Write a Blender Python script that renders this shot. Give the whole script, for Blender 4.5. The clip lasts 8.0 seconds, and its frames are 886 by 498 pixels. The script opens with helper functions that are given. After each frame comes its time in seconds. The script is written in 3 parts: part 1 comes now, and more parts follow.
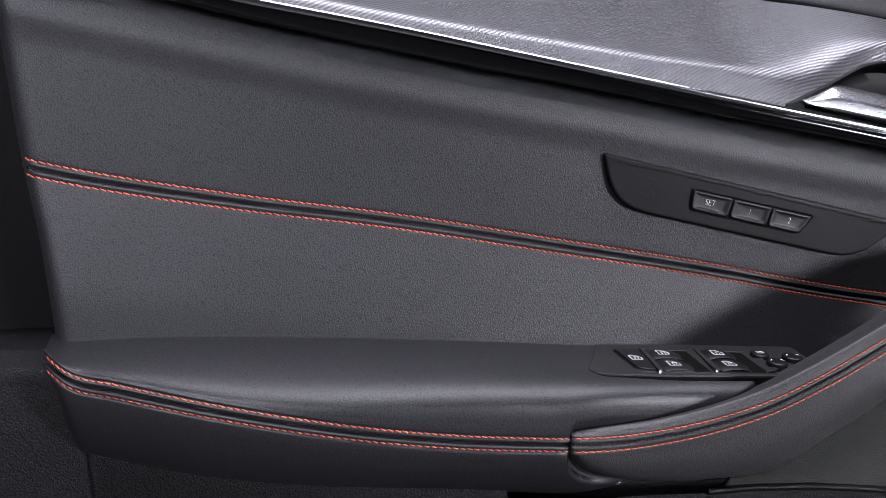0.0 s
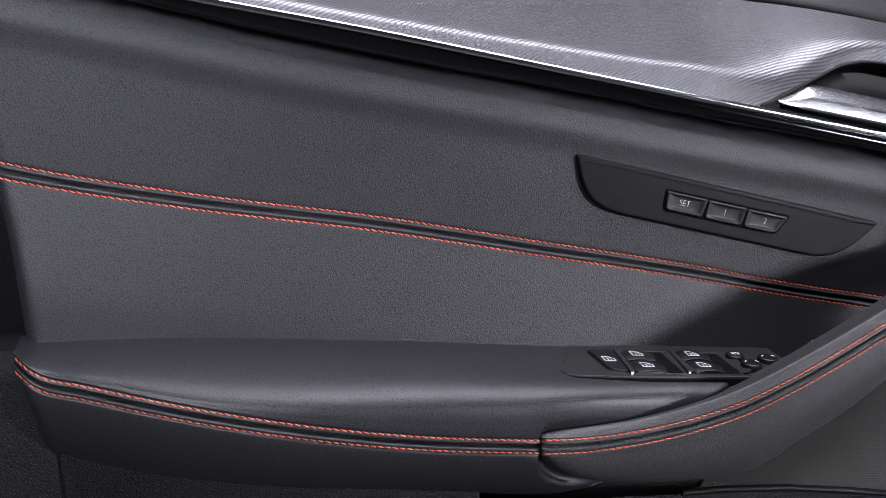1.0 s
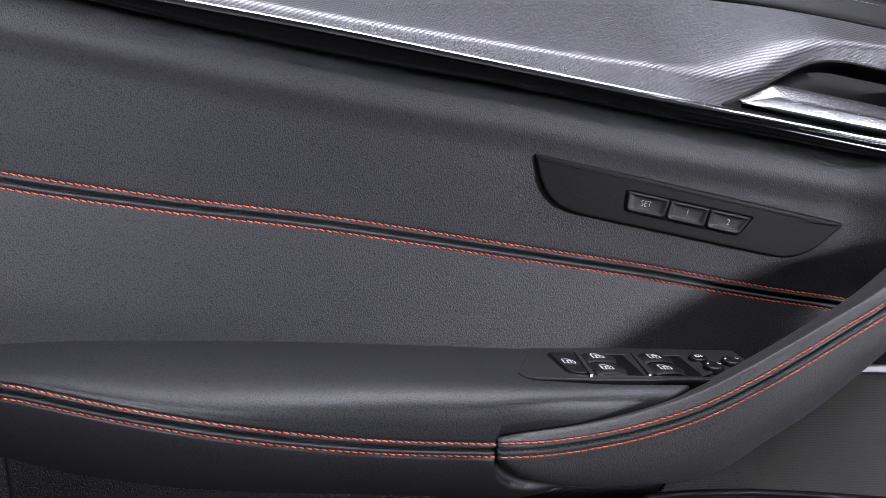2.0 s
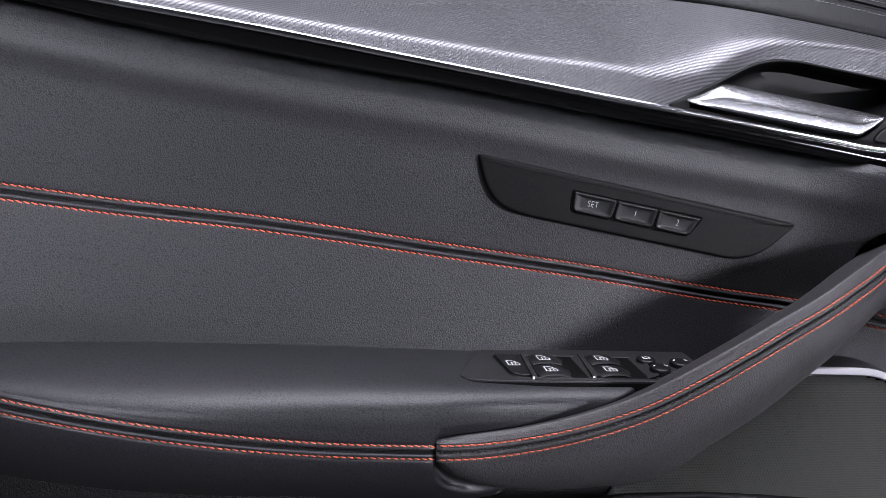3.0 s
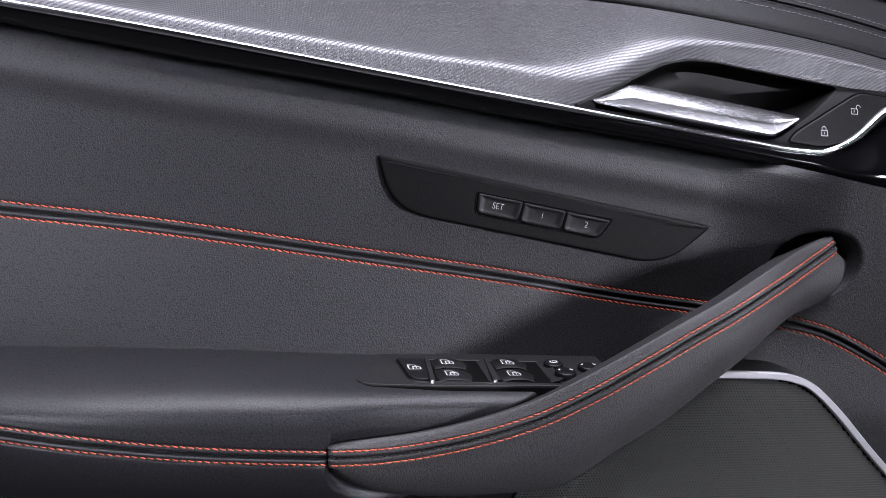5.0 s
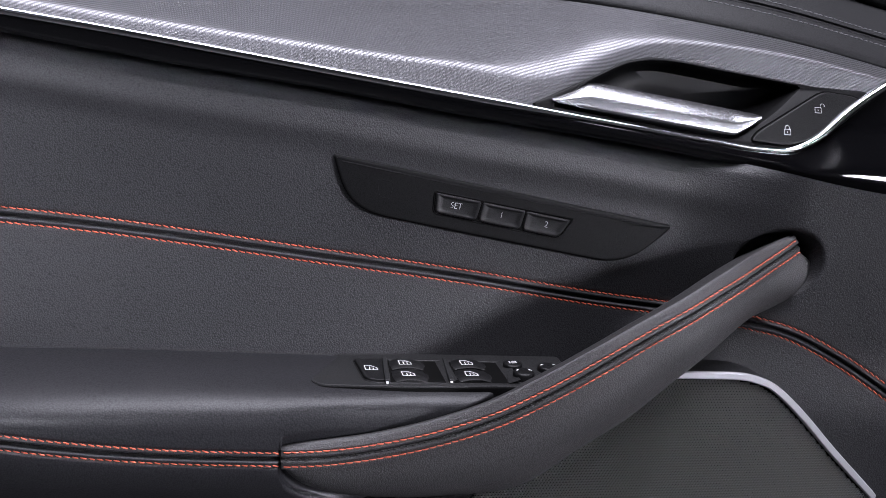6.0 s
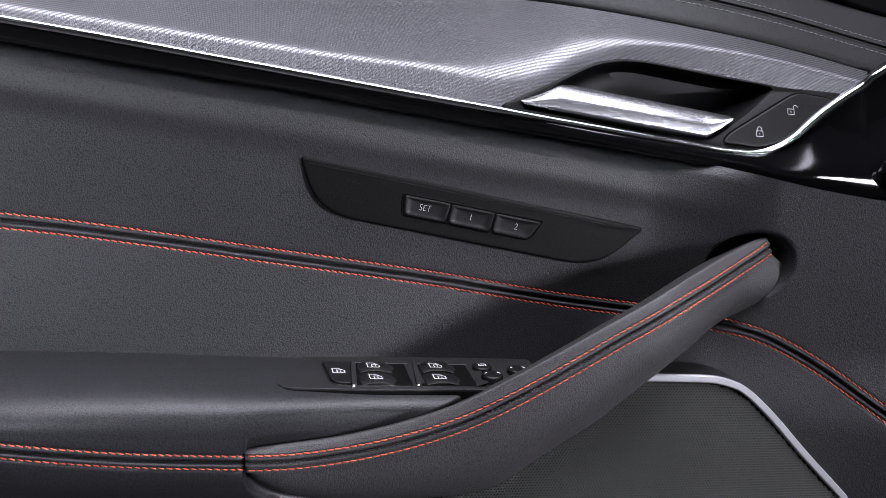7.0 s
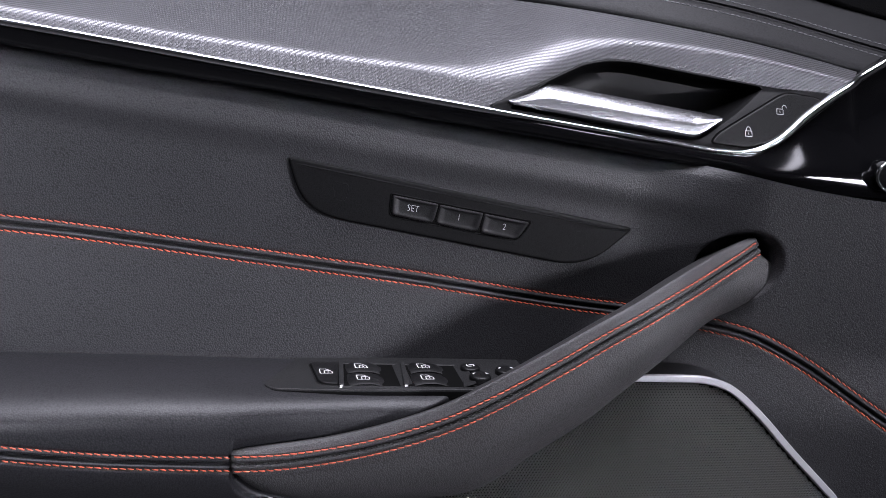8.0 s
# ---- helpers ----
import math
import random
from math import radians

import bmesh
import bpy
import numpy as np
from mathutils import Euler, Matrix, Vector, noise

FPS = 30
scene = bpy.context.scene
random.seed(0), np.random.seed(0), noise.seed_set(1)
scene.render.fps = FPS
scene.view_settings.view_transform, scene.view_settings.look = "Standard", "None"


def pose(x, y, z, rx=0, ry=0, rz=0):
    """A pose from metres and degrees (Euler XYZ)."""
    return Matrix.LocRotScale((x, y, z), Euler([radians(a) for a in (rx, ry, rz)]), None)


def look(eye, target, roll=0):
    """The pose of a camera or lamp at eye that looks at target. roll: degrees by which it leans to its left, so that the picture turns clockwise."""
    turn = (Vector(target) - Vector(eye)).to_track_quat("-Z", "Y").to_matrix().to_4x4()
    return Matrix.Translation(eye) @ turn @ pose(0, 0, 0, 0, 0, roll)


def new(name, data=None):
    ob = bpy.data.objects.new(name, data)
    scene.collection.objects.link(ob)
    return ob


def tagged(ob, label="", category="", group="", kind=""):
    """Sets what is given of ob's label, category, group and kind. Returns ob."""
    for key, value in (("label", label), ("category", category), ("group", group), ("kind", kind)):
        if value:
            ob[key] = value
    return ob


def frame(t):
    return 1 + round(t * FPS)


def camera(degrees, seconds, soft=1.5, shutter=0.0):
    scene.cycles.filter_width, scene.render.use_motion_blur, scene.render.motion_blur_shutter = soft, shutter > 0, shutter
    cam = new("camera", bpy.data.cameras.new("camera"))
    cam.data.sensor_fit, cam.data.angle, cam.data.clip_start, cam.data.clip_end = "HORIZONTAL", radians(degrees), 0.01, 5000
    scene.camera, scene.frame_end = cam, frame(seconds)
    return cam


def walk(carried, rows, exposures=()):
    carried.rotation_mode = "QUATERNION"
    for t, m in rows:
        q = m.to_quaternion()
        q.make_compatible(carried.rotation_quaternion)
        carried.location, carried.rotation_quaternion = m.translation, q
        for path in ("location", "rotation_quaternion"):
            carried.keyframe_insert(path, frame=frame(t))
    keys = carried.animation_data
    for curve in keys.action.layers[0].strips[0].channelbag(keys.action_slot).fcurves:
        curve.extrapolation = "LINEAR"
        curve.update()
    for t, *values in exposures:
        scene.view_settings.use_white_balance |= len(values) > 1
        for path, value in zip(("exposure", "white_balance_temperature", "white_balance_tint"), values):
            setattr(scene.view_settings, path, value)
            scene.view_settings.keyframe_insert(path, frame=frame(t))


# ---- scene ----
cam = camera(50.0, 8.0, soft=0.9)
PATH = [
    (0, (-0.02006, 0.00555, 0.84379), (0.46469, 1.90062, 0.42697), 4.848),
    (0.5, (-0.01505, 0.00445, 0.84411), (0.46488, 1.90076, 0.42735), 4.817),
    (1, (-0.00092, 0.00206, 0.84646), (0.46901, 1.90005, 0.42596), 4.711),
    (1.5, (0.00924, 0.00313, 0.84235), (0.48482, 1.90326, 0.43816), 4.695),
    (3, (0.05721, -0.00144, 0.84471), (0.51879, 1.90267, 0.44308), 4.623),
    (3.5, (0.07253, -0.00448, 0.84637), (0.52371, 1.90205, 0.44439), 4.523),
    (4, (0.08502, -0.00418, 0.84309), (0.54237, 1.90378, 0.45512), 4.501),
    (4.5, (0.09747, -0.00492, 0.84619), (0.55597, 1.90118, 0.45051), 4.567),
    (5, (0.11472, -0.00745, 0.84484), (0.56535, 1.90242, 0.45838), 4.429),
    (6.5, (0.14849, -0.01089, 0.84666), (0.59387, 1.90071, 0.46269), 4.323),
    (7, (0.15687, -0.01163, 0.84895), (0.60208, 1.89894, 0.45972), 4.326),
    (7.5, (0.16149, -0.01228, 0.84886), (0.60521, 1.89905, 0.46163), 4.261),
    (8, (0.16285, -0.01204, 0.84808), (0.61113, 1.89883, 0.46387), 4.281),
]
walk(cam, [(t, look(eye, target, roll)) for t, eye, target, roll in PATH])

# ---- world and large lights ----
world = bpy.data.worlds.new("studio_world")
scene.world = world
world.use_nodes = True
world.node_tree.nodes["Background"].inputs[0].default_value = (0.75, 0.85, 1.0, 1)
world.node_tree.nodes["Background"].inputs[1].default_value = 0.045


def softbox(name, eye, target, width, height, watts, spread, colour=(1, 1, 1)):
    data = bpy.data.lights.new(name, "AREA")
    data.shape, data.size, data.size_y, data.energy, data.color = "RECTANGLE", width, height, watts, colour
    data.spread = radians(spread)
    ob = new(name, data)
    ob.matrix_world = look(eye, target)
    return ob


# added lamps, all out of view; narrow side and rear beams spare the door's front
softbox("ceiling_softbox", (0.40, 0.15, 2.35), (0.40, 0.26, 0.7), 1.8, 1.10, 64, 180, (0.95, 0.94, 1.08))
softbox("side_softbox", (1.88, -1.25, 1.06), (0.16, 0.5, 0.70), 0.42, 0.42, 1.15, 18, (0.95, 0.94, 1.07))
softbox("rear_softbox", (-0.42, -0.30, 1.12), (-0.12, 0.5, 0.80), 0.4, 0.4, 0.70, 32, (0.94, 0.94, 1.08))


# ---- materials ----
def material(name, colour, rough=0.5, metal=0.0, spec=0.5, coat=0.0):
    m = bpy.data.materials.new(name)
    m.use_nodes = True
    b = m.node_tree.nodes["Principled BSDF"]
    b.inputs["Base Color"].default_value = (*colour, 1)
    b.inputs["Roughness"].default_value = rough
    b.inputs["Metallic"].default_value = metal
    b.inputs["Specular IOR Level"].default_value = spec
    b.inputs["Coat Weight"].default_value = coat
    b.inputs["Coat Roughness"].default_value = 0.04
    return m


def nod(m, kind, **values):
    n = m.node_tree.nodes.new(kind)
    for key, value in values.items():
        n.inputs[key.replace("_", " ")].default_value = value
    return n


def wire(m, a, out, b, inp):
    m.node_tree.links.new(a.outputs[out], b.inputs[inp])


def calc(m, operation, a, b=None, c=None):
    n = m.node_tree.nodes.new("ShaderNodeMath")
    n.operation = operation
    for i, v in enumerate((a, b, c)):
        if v is None:
            continue
        if isinstance(v, (int, float)):
            n.inputs[i].default_value = v
        else:
            m.node_tree.links.new(v, n.inputs[i])
    return n.outputs[0]


def grained(name, colour, rough, cell, depth, spec=0.5, wrinkle=0.4, vary=0.45):
    """Leather or moulded plastic: a net of fine creases round small cells, soft wrinkles, slow changes of tone and
    gloss, and crease shade put into the colour and specular.
    """
    m = material(name, colour, rough, 0.0, spec)
    b = m.node_tree.nodes["Principled BSDF"]
    co = nod(m, "ShaderNodeTexCoord")
    warp = nod(m, "ShaderNodeTexNoise", Scale=0.5 / cell, Detail=2.0)
    wire(m, co, "Object", warp, "Vector")
    shift = m.node_tree.nodes.new("ShaderNodeVectorMath")
    shift.operation = "MULTIPLY_ADD"
    shift.inputs[1].default_value = (cell * 0.6,) * 3
    wire(m, warp, "Color", shift, 0)
    wire(m, co, "Object", shift, 2)
    cells = nod(m, "ShaderNodeTexVoronoi", Scale=1 / cell)
    cells.feature = "SMOOTH_F1"
    cells.inputs["Smoothness"].default_value = 0.12
    wire(m, shift, 0, cells, "Vector")
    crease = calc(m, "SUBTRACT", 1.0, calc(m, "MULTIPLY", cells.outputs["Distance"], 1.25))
    fine = nod(m, "ShaderNodeTexNoise", Scale=0.35 / cell, Detail=4.0, Roughness=0.6)
    wire(m, co, "Object", fine, "Vector")
    height = calc(m, "MULTIPLY_ADD", fine.outputs[0], wrinkle, crease)
    bump = nod(m, "ShaderNodeBump", Strength=1.0, Distance=depth)
    m.node_tree.links.new(height, bump.inputs["Height"])
    wire(m, bump, "Normal", b, "Normal")
    slow = nod(m, "ShaderNodeTexNoise", Scale=18.0, Detail=5.0, Roughness=0.6)
    wire(m, co, "Object", slow, "Vector")
    m.node_tree.links.new(calc(m, "MULTIPLY_ADD", slow.outputs[0], 0.16, rough - 0.08), b.inputs["Roughness"])
    # base colour darkens towards the creases, standing in for the shade in them
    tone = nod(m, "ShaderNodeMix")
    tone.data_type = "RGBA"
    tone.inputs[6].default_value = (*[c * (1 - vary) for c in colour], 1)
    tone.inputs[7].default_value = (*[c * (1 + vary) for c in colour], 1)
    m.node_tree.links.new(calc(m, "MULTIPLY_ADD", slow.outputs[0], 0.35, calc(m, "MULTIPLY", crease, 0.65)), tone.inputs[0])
    # specular also drops in the creases, as painted cavity shade
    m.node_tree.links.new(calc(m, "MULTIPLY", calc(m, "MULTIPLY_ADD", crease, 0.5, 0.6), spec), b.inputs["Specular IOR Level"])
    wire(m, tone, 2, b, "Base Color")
    return m


def brushed(name, colour, rough, stretch, depth, metal=1.0, vary=0.14):
    """Metal or smooth moulding with fine drawn scratches along x."""
    m = material(name, colour, rough, metal)
    b = m.node_tree.nodes["Principled BSDF"]
    co, scale = nod(m, "ShaderNodeTexCoord"), nod(m, "ShaderNodeMapping")
    scale.inputs["Scale"].default_value = stretch
    wire(m, co, "Object", scale, "Vector")
    n = nod(m, "ShaderNodeTexNoise", Scale=1.0, Detail=3.0)
    wire(m, scale, 0, n, "Vector")
    m.node_tree.links.new(calc(m, "MULTIPLY_ADD", n.outputs[0], vary, rough - vary / 2), b.inputs["Roughness"])
    bump = nod(m, "ShaderNodeBump", Strength=1.0, Distance=depth)
    m.node_tree.links.new(n.outputs[0], bump.inputs["Height"])
    wire(m, bump, "Normal", b, "Normal")
    return m


def weave(name):
    """Grey twill cloth under a thin lacquer: tows 0.7 mm wide, two over and two under, by the surface's own metres."""
    m = material(name, (0.16, 0.16, 0.17), 0.29, 0.8, 0.5, 0.15)
    b = m.node_tree.nodes["Principled BSDF"]
    b.inputs["Coat Roughness"].default_value = 0.22
    uv, part_of = nod(m, "ShaderNodeUVMap"), nod(m, "ShaderNodeSeparateXYZ")
    wire(m, uv, 0, part_of, 0)
    u = calc(m, "DIVIDE", part_of.outputs[0], 0.00080)
    v = calc(m, "DIVIDE", part_of.outputs[1], 0.00054)
    lane = calc(m, "ADD", calc(m, "FLOOR", u), calc(m, "FLOOR", v))
    over = calc(m, "LESS_THAN", calc(m, "FLOORED_MODULO", calc(m, "MULTIPLY", lane, -1.0), 4.0), 2.0)

    def crown(q):
        s = calc(m, "MULTIPLY_ADD", calc(m, "FRACT", q), 2.0, -1.0)
        return calc(m, "SUBTRACT", 1.0, calc(m, "MULTIPLY", s, s))

    warp, weft = crown(u), calc(m, "MULTIPLY", crown(v), 0.7)
    height = calc(m, "ADD", calc(m, "MULTIPLY", over, calc(m, "ADD", warp, 0.5)), calc(m, "MULTIPLY", calc(m, "SUBTRACT", 1.0, over), weft))
    bump = nod(m, "ShaderNodeBump", Strength=0.5, Distance=0.0002)
    m.node_tree.links.new(height, bump.inputs["Height"])
    wire(m, bump, "Normal", b, "Normal")
    tone = nod(m, "ShaderNodeMix")
    tone.data_type = "RGBA"
    tone.inputs[6].default_value = (0.098, 0.098, 0.104, 1)
    tone.inputs[7].default_value = (0.25, 0.247, 0.26, 1)
    m.node_tree.links.new(over, tone.inputs[0])
    wire(m, tone, 2, b, "Base Color")
    return m


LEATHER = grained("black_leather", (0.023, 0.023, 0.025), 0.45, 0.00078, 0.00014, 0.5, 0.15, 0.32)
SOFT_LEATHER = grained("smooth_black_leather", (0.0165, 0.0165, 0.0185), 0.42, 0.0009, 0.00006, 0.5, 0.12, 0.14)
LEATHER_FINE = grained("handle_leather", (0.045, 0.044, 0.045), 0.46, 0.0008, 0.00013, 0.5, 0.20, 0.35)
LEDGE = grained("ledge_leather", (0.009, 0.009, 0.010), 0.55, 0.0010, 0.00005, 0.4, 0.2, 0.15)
GRAIN = grained("grained_plastic", (0.008, 0.008, 0.0086), 0.52, 0.0010, 0.00024, 0.30, 0.15, 0.5)
PLASTIC = grained("matt_black_plastic", (0.0040, 0.0040, 0.0043), 0.46, 0.0005, 0.00002, 0.18, 0.3, 0.2)
SWITCH = grained("switch_plastic", (0.008, 0.008, 0.0085), 0.40, 0.0005, 0.000015, 0.35)
PLATE = grained("plate_plastic", (0.018, 0.018, 0.0185), 0.48, 0.0006, 0.00004, 0.4)
GLOSS = brushed("piano_black_lacquer", (0.003, 0.003, 0.0035), 0.085, (30, 30, 30), 0.000004, 0.0)
CHROME = brushed("polished_chrome", (0.80, 0.80, 0.82), 0.13, (20, 400, 400), 0.00001)
SATIN = brushed("satin_chrome", (0.56, 0.56, 0.585), 0.27, (60, 900, 900), 0.0000003, 1.0, 0.03)
SILVER = brushed("satin_silver", (0.62, 0.62, 0.645), 0.42, (400, 400, 400), 0.00001, 0.6)
CARBON = weave("grey_twill_weave")
THREAD = brushed("orange_red_thread", (0.62, 0.115, 0.062), 0.62, (1500, 1500, 1500), 0.0001, 0.0)
BLACK_THREAD = brushed("black_thread", (0.008, 0.008, 0.009), 0.6, (1500, 1500, 1500), 0.0001, 0.0)
GREY_THREAD = brushed("grey_thread", (0.20, 0.20, 0.21), 0.6, (1500, 1500, 1500), 0.0001, 0.0)
MESH = material("speaker_mesh_metal", (0.33, 0.33, 0.316), 0.36, 0.6)
EDGE = grained("rear_edge_plastic", (0.0035, 0.0035, 0.0038), 0.6, 0.0008, 0.0001, 0.12)
# near-black colour that stands in for the shade inside gaps and recesses
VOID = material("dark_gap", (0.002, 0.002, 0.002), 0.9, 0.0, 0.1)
PRINT = material("white_print", (0.80, 0.80, 0.80), 0.5)
WALLPAINT = grained("dark_studio_paint", (0.07, 0.07, 0.072), 0.8, 0.01, 0.0003)
CONCRETE = grained("grey_studio_floor", (0.055, 0.055, 0.055), 0.6, 0.02, 0.0005)
CARPAINT = brushed("dark_car_paint", (0.03, 0.03, 0.035), 0.25, (300, 300, 300), 0.00001, 0.3)


# ---- building tools ----
def part(name, bm, mat, parent=None, label="", smooth=True, sharp=48):
    me = bpy.data.meshes.new(name)
    if any(e.is_boundary for e in bm.edges) and name != "stitching":
        # an open sheet shows its front to the room
        bm.normal_update()
        if sum((f.normal.dot(Vector((0, -1, 0.6))) * f.calc_area() for f in bm.faces)) < 0:
            bmesh.ops.reverse_faces(bm, faces=bm.faces)
    bm.to_mesh(me)
    bm.free()
    me.materials.append(mat)
    me.polygons.foreach_set("use_smooth", [smooth] * len(me.polygons))
    if sharp:
        me.set_sharp_from_angle(angle=radians(sharp))
    ob = new(name, me)
    if parent:
        ob.parent = parent
    if label:
        ob["label"] = label
    return ob


def thing(name, label, category, group="", kind=""):
    return tagged(new(name), label, category, group, kind)


def curve(*pts):
    """A smooth function through points (x, value), straight on beyond its ends."""
    xs, ys = np.array([p[0] for p in pts], float), np.array([p[1] for p in pts], float)
    h = np.diff(xs)
    d = np.diff(ys) / h
    s = np.r_[d[0], (d[:-1] * h[1:] + d[1:] * h[:-1]) / (h[1:] + h[:-1]), d[-1]]

    def f(x):
        if x <= xs[0]:
            return float(ys[0] + s[0] * (x - xs[0]))
        if x >= xs[-1]:
            return float(ys[-1] + s[-1] * (x - xs[-1]))
        i = int(np.searchsorted(xs, x)) - 1
        t = (x - xs[i]) / h[i]
        return float((1 + 2 * t) * (1 - t) ** 2 * ys[i] + t * (1 - t) ** 2 * h[i] * s[i] + t * t * (3 - 2 * t) * ys[i + 1] + t * t * (t - 1) * h[i] * s[i + 1])

    return f


def ease(t):
    t = min(1.0, max(0.0, t))
    return t * t * (3 - 2 * t)


def sheet(rows, closed=False, caps=False, keep=None):
    """A grid of quads through rows of points, with its own metres as UV. keep: which faces stay, by their centre."""
    bm = bmesh.new()
    uv = bm.loops.layers.uv.new("metres")
    grid = [[bm.verts.new(p) for p in row] for row in rows]
    n = len(rows[0])
    along = [0.0]
    for a, b in zip(rows, rows[1:]):
        along.append(along[-1] + (Vector(b[n // 2]) - Vector(a[n // 2])).length)
    across = []
    for row in rows:
        c = [0.0]
        for a, b in zip(row, row[1:]):
            c.append(c[-1] + (Vector(b) - Vector(a)).length)
        across.append(c)
    for i in range(len(rows) - 1):
        for j in range(n if closed else n - 1):
            k = (j + 1) % n
            if keep and not keep(sum((Vector(rows[a][b]) for a, b in ((i, j), (i + 1, j), (i + 1, k), (i, k))), Vector()) / 4):
                continue
            f = bm.faces.new((grid[i][j], grid[i + 1][j], grid[i + 1][k], grid[i][k]))
            for loop, (a, b) in zip(f.loops, ((i, j), (i + 1, j), (i + 1, k), (i, k))):
                loop[uv].uv = (along[a], across[a][b])
    if caps:
        bm.faces.new(grid[0]), bm.faces.new(grid[-1])
        bmesh.ops.recalc_face_normals(bm, faces=bm.faces)
    return bm


def tube(points, radius, sides=8, radii=None):
    """A round bar along points."""
    rows = []
    for i, p in enumerate(points):
        t = (Vector(points[min(i + 1, len(points) - 1)]) - Vector(points[max(i - 1, 0)])).normalized()
        a = t.cross(Vector((0, 1, 0)))
        a = a.normalized() if a.length > 1e-4 else Vector((1, 0, 0))
        b = a.cross(t)
        r = radii[i] if radii else radius
        rows.append([Vector(p) + r * (math.cos(q) * a + math.sin(q) * b) for q in (2 * math.pi * k / sides for k in range(sides))])
    return sheet(rows, True, True)


def rounded(pts, r, steps=5):
    """An outline with its corners rounded."""
    out = []
    rs = r if isinstance(r, (list, tuple)) else [r] * len(pts)
    for i, p in enumerate(pts):
        p, a, b = Vector(p), Vector(pts[i - 1]), Vector(pts[(i + 1) % len(pts)])
        ra, rb = min(rs[i], (a - p).length * 0.48), min(rs[i], (b - p).length * 0.48)
        s, e = p + (a - p).normalized() * ra, p + (b - p).normalized() * rb
        for k in range(steps + 1):
            t = k / steps
            out.append((1 - t) ** 2 * s + 2 * t * (1 - t) * p + t * t * e)
    return out


def turned(pts):
    """The outline anticlockwise."""
    n = len(pts)
    area = sum(pts[i].x * pts[(i + 1) % n].y - pts[(i + 1) % n].x * pts[i].y for i in range(n))
    return list(pts) if area > 0 else list(pts)[::-1]


def grown(pts, d):
    """The outline moved outwards by d (inwards: minus)."""
    n, out = len(pts), []
    area = sum(pts[i].x * pts[(i + 1) % n].y - pts[(i + 1) % n].x * pts[i].y for i in range(n))
    sign = 1 if area > 0 else -1
    for i in range(n):
        t = (pts[(i + 1) % n] - pts[i - 1]).normalized()
        out.append(pts[i] + Vector((t.y, -t.x)) * d * sign)
    return out


def capped(bm, made):
    """Closes a plate: its front as a fan round the middle, its back as one face."""
    front = made[-1]
    mid = bm.verts.new(sum((v.co for v in front), Vector()) / len(front))
    for i in range(len(front)):
        bm.faces.new((front[i], front[(i + 1) % len(front)], mid))
    bm.faces.new(made[0][::-1])


def slab(pts, front, back, bevel, at, dish=0.0, steps=3, rise=1.0):
    """A plate of that outline, from back to front (towards the room), with a rounded front edge and, with dish, a hollow face; at: its place."""
    bm, pts = bmesh.new(), turned(pts)
    rings = [(pts, back)]
    for k in range(steps + 1):
        q = k / steps * math.pi / 2
        rings.append((grown(pts, -bevel * (1 - math.cos(q))), front - rise * bevel * (1 - math.sin(q))))
    rings.append((grown(pts, -bevel - 0.0003), front))
    if dish:
        flat = rings[-1][0]
        mid = sum(flat, Vector((0, 0))) / len(flat)
        for s, fall in ((0.96, 0.04), (0.90, 0.25), (0.83, 0.62), (0.76, 0.9), (0.68, 1.0)):
            rings.append(([mid + (p - mid) * s for p in flat], front - dish * fall))
    made = [[bm.verts.new(at @ Vector((p.x, -d, p.y))) for p in ring] for ring, d in rings]
    for a, b in zip(made, made[1:]):
        for i in range(len(a)):
            k = (i + 1) % len(a)
            bm.faces.new((a[i], a[k], b[k], b[i]))
    capped(bm, made)
    return bm


def boxy(x0, x1, y0, y1, z0, z1):
    bm = bmesh.new()
    bmesh.ops.create_cube(bm, size=1, matrix=Matrix.Translation(((x0 + x1) / 2, (y0 + y1) / 2, (z0 + z1) / 2)) @ Matrix.Diagonal((x1 - x0, y1 - y0, z1 - z0, 1)))
    return bm


def stitches(path, out, pitch=0.0038, length=0.0034, r=0.00036, slant=0.2):
    """Separate slanted stitches along a path (a function of 0..1), each lying on the surface whose outward way is out(point)."""
    fine = [Vector(path(k / 900)) for k in range(901)]
    reach = np.r_[0, np.cumsum([(b - a).length for a, b in zip(fine, fine[1:])])]
    bm = bmesh.new()
    for c in np.arange(pitch / 2, reach[-1], pitch):
        i = int(np.clip(np.searchsorted(reach, c), 1, 900))
        p = fine[i - 1].lerp(fine[i], (c - reach[i - 1]) / max(1e-9, reach[i] - reach[i - 1]))
        t = (fine[min(i + 2, 900)] - fine[max(i - 3, 0)]).normalized()
        n = out(p)
        n = (n - t * n.dot(t)).normalized()
        b = t.cross(n)
        t = (t + b * (slant + random.uniform(-0.07, 0.07))).normalized()
        b = t.cross(n)
        rings = []
        for s, w, lift in ((-0.5, 0.35, -0.6), (-0.36, 0.9, 0.25), (0, 1.05, 0.7), (0.36, 0.9, 0.25), (0.5, 0.35, -0.6)):
            m = p + t * s * length * random.uniform(0.97, 1.03) + n * lift * r
            rings.append([bm.verts.new(m + r * w * (math.cos(q) * b + math.sin(q) * n)) for q in (k * math.pi / 3 for k in range(6))])
        for a, d in zip(rings, rings[1:]):
            for k in range(6):
                bm.faces.new((a[k], a[(k + 1) % 6], d[(k + 1) % 6], d[k]))
    bmesh.ops.recalc_face_normals(bm, faces=bm.faces)
    return bm


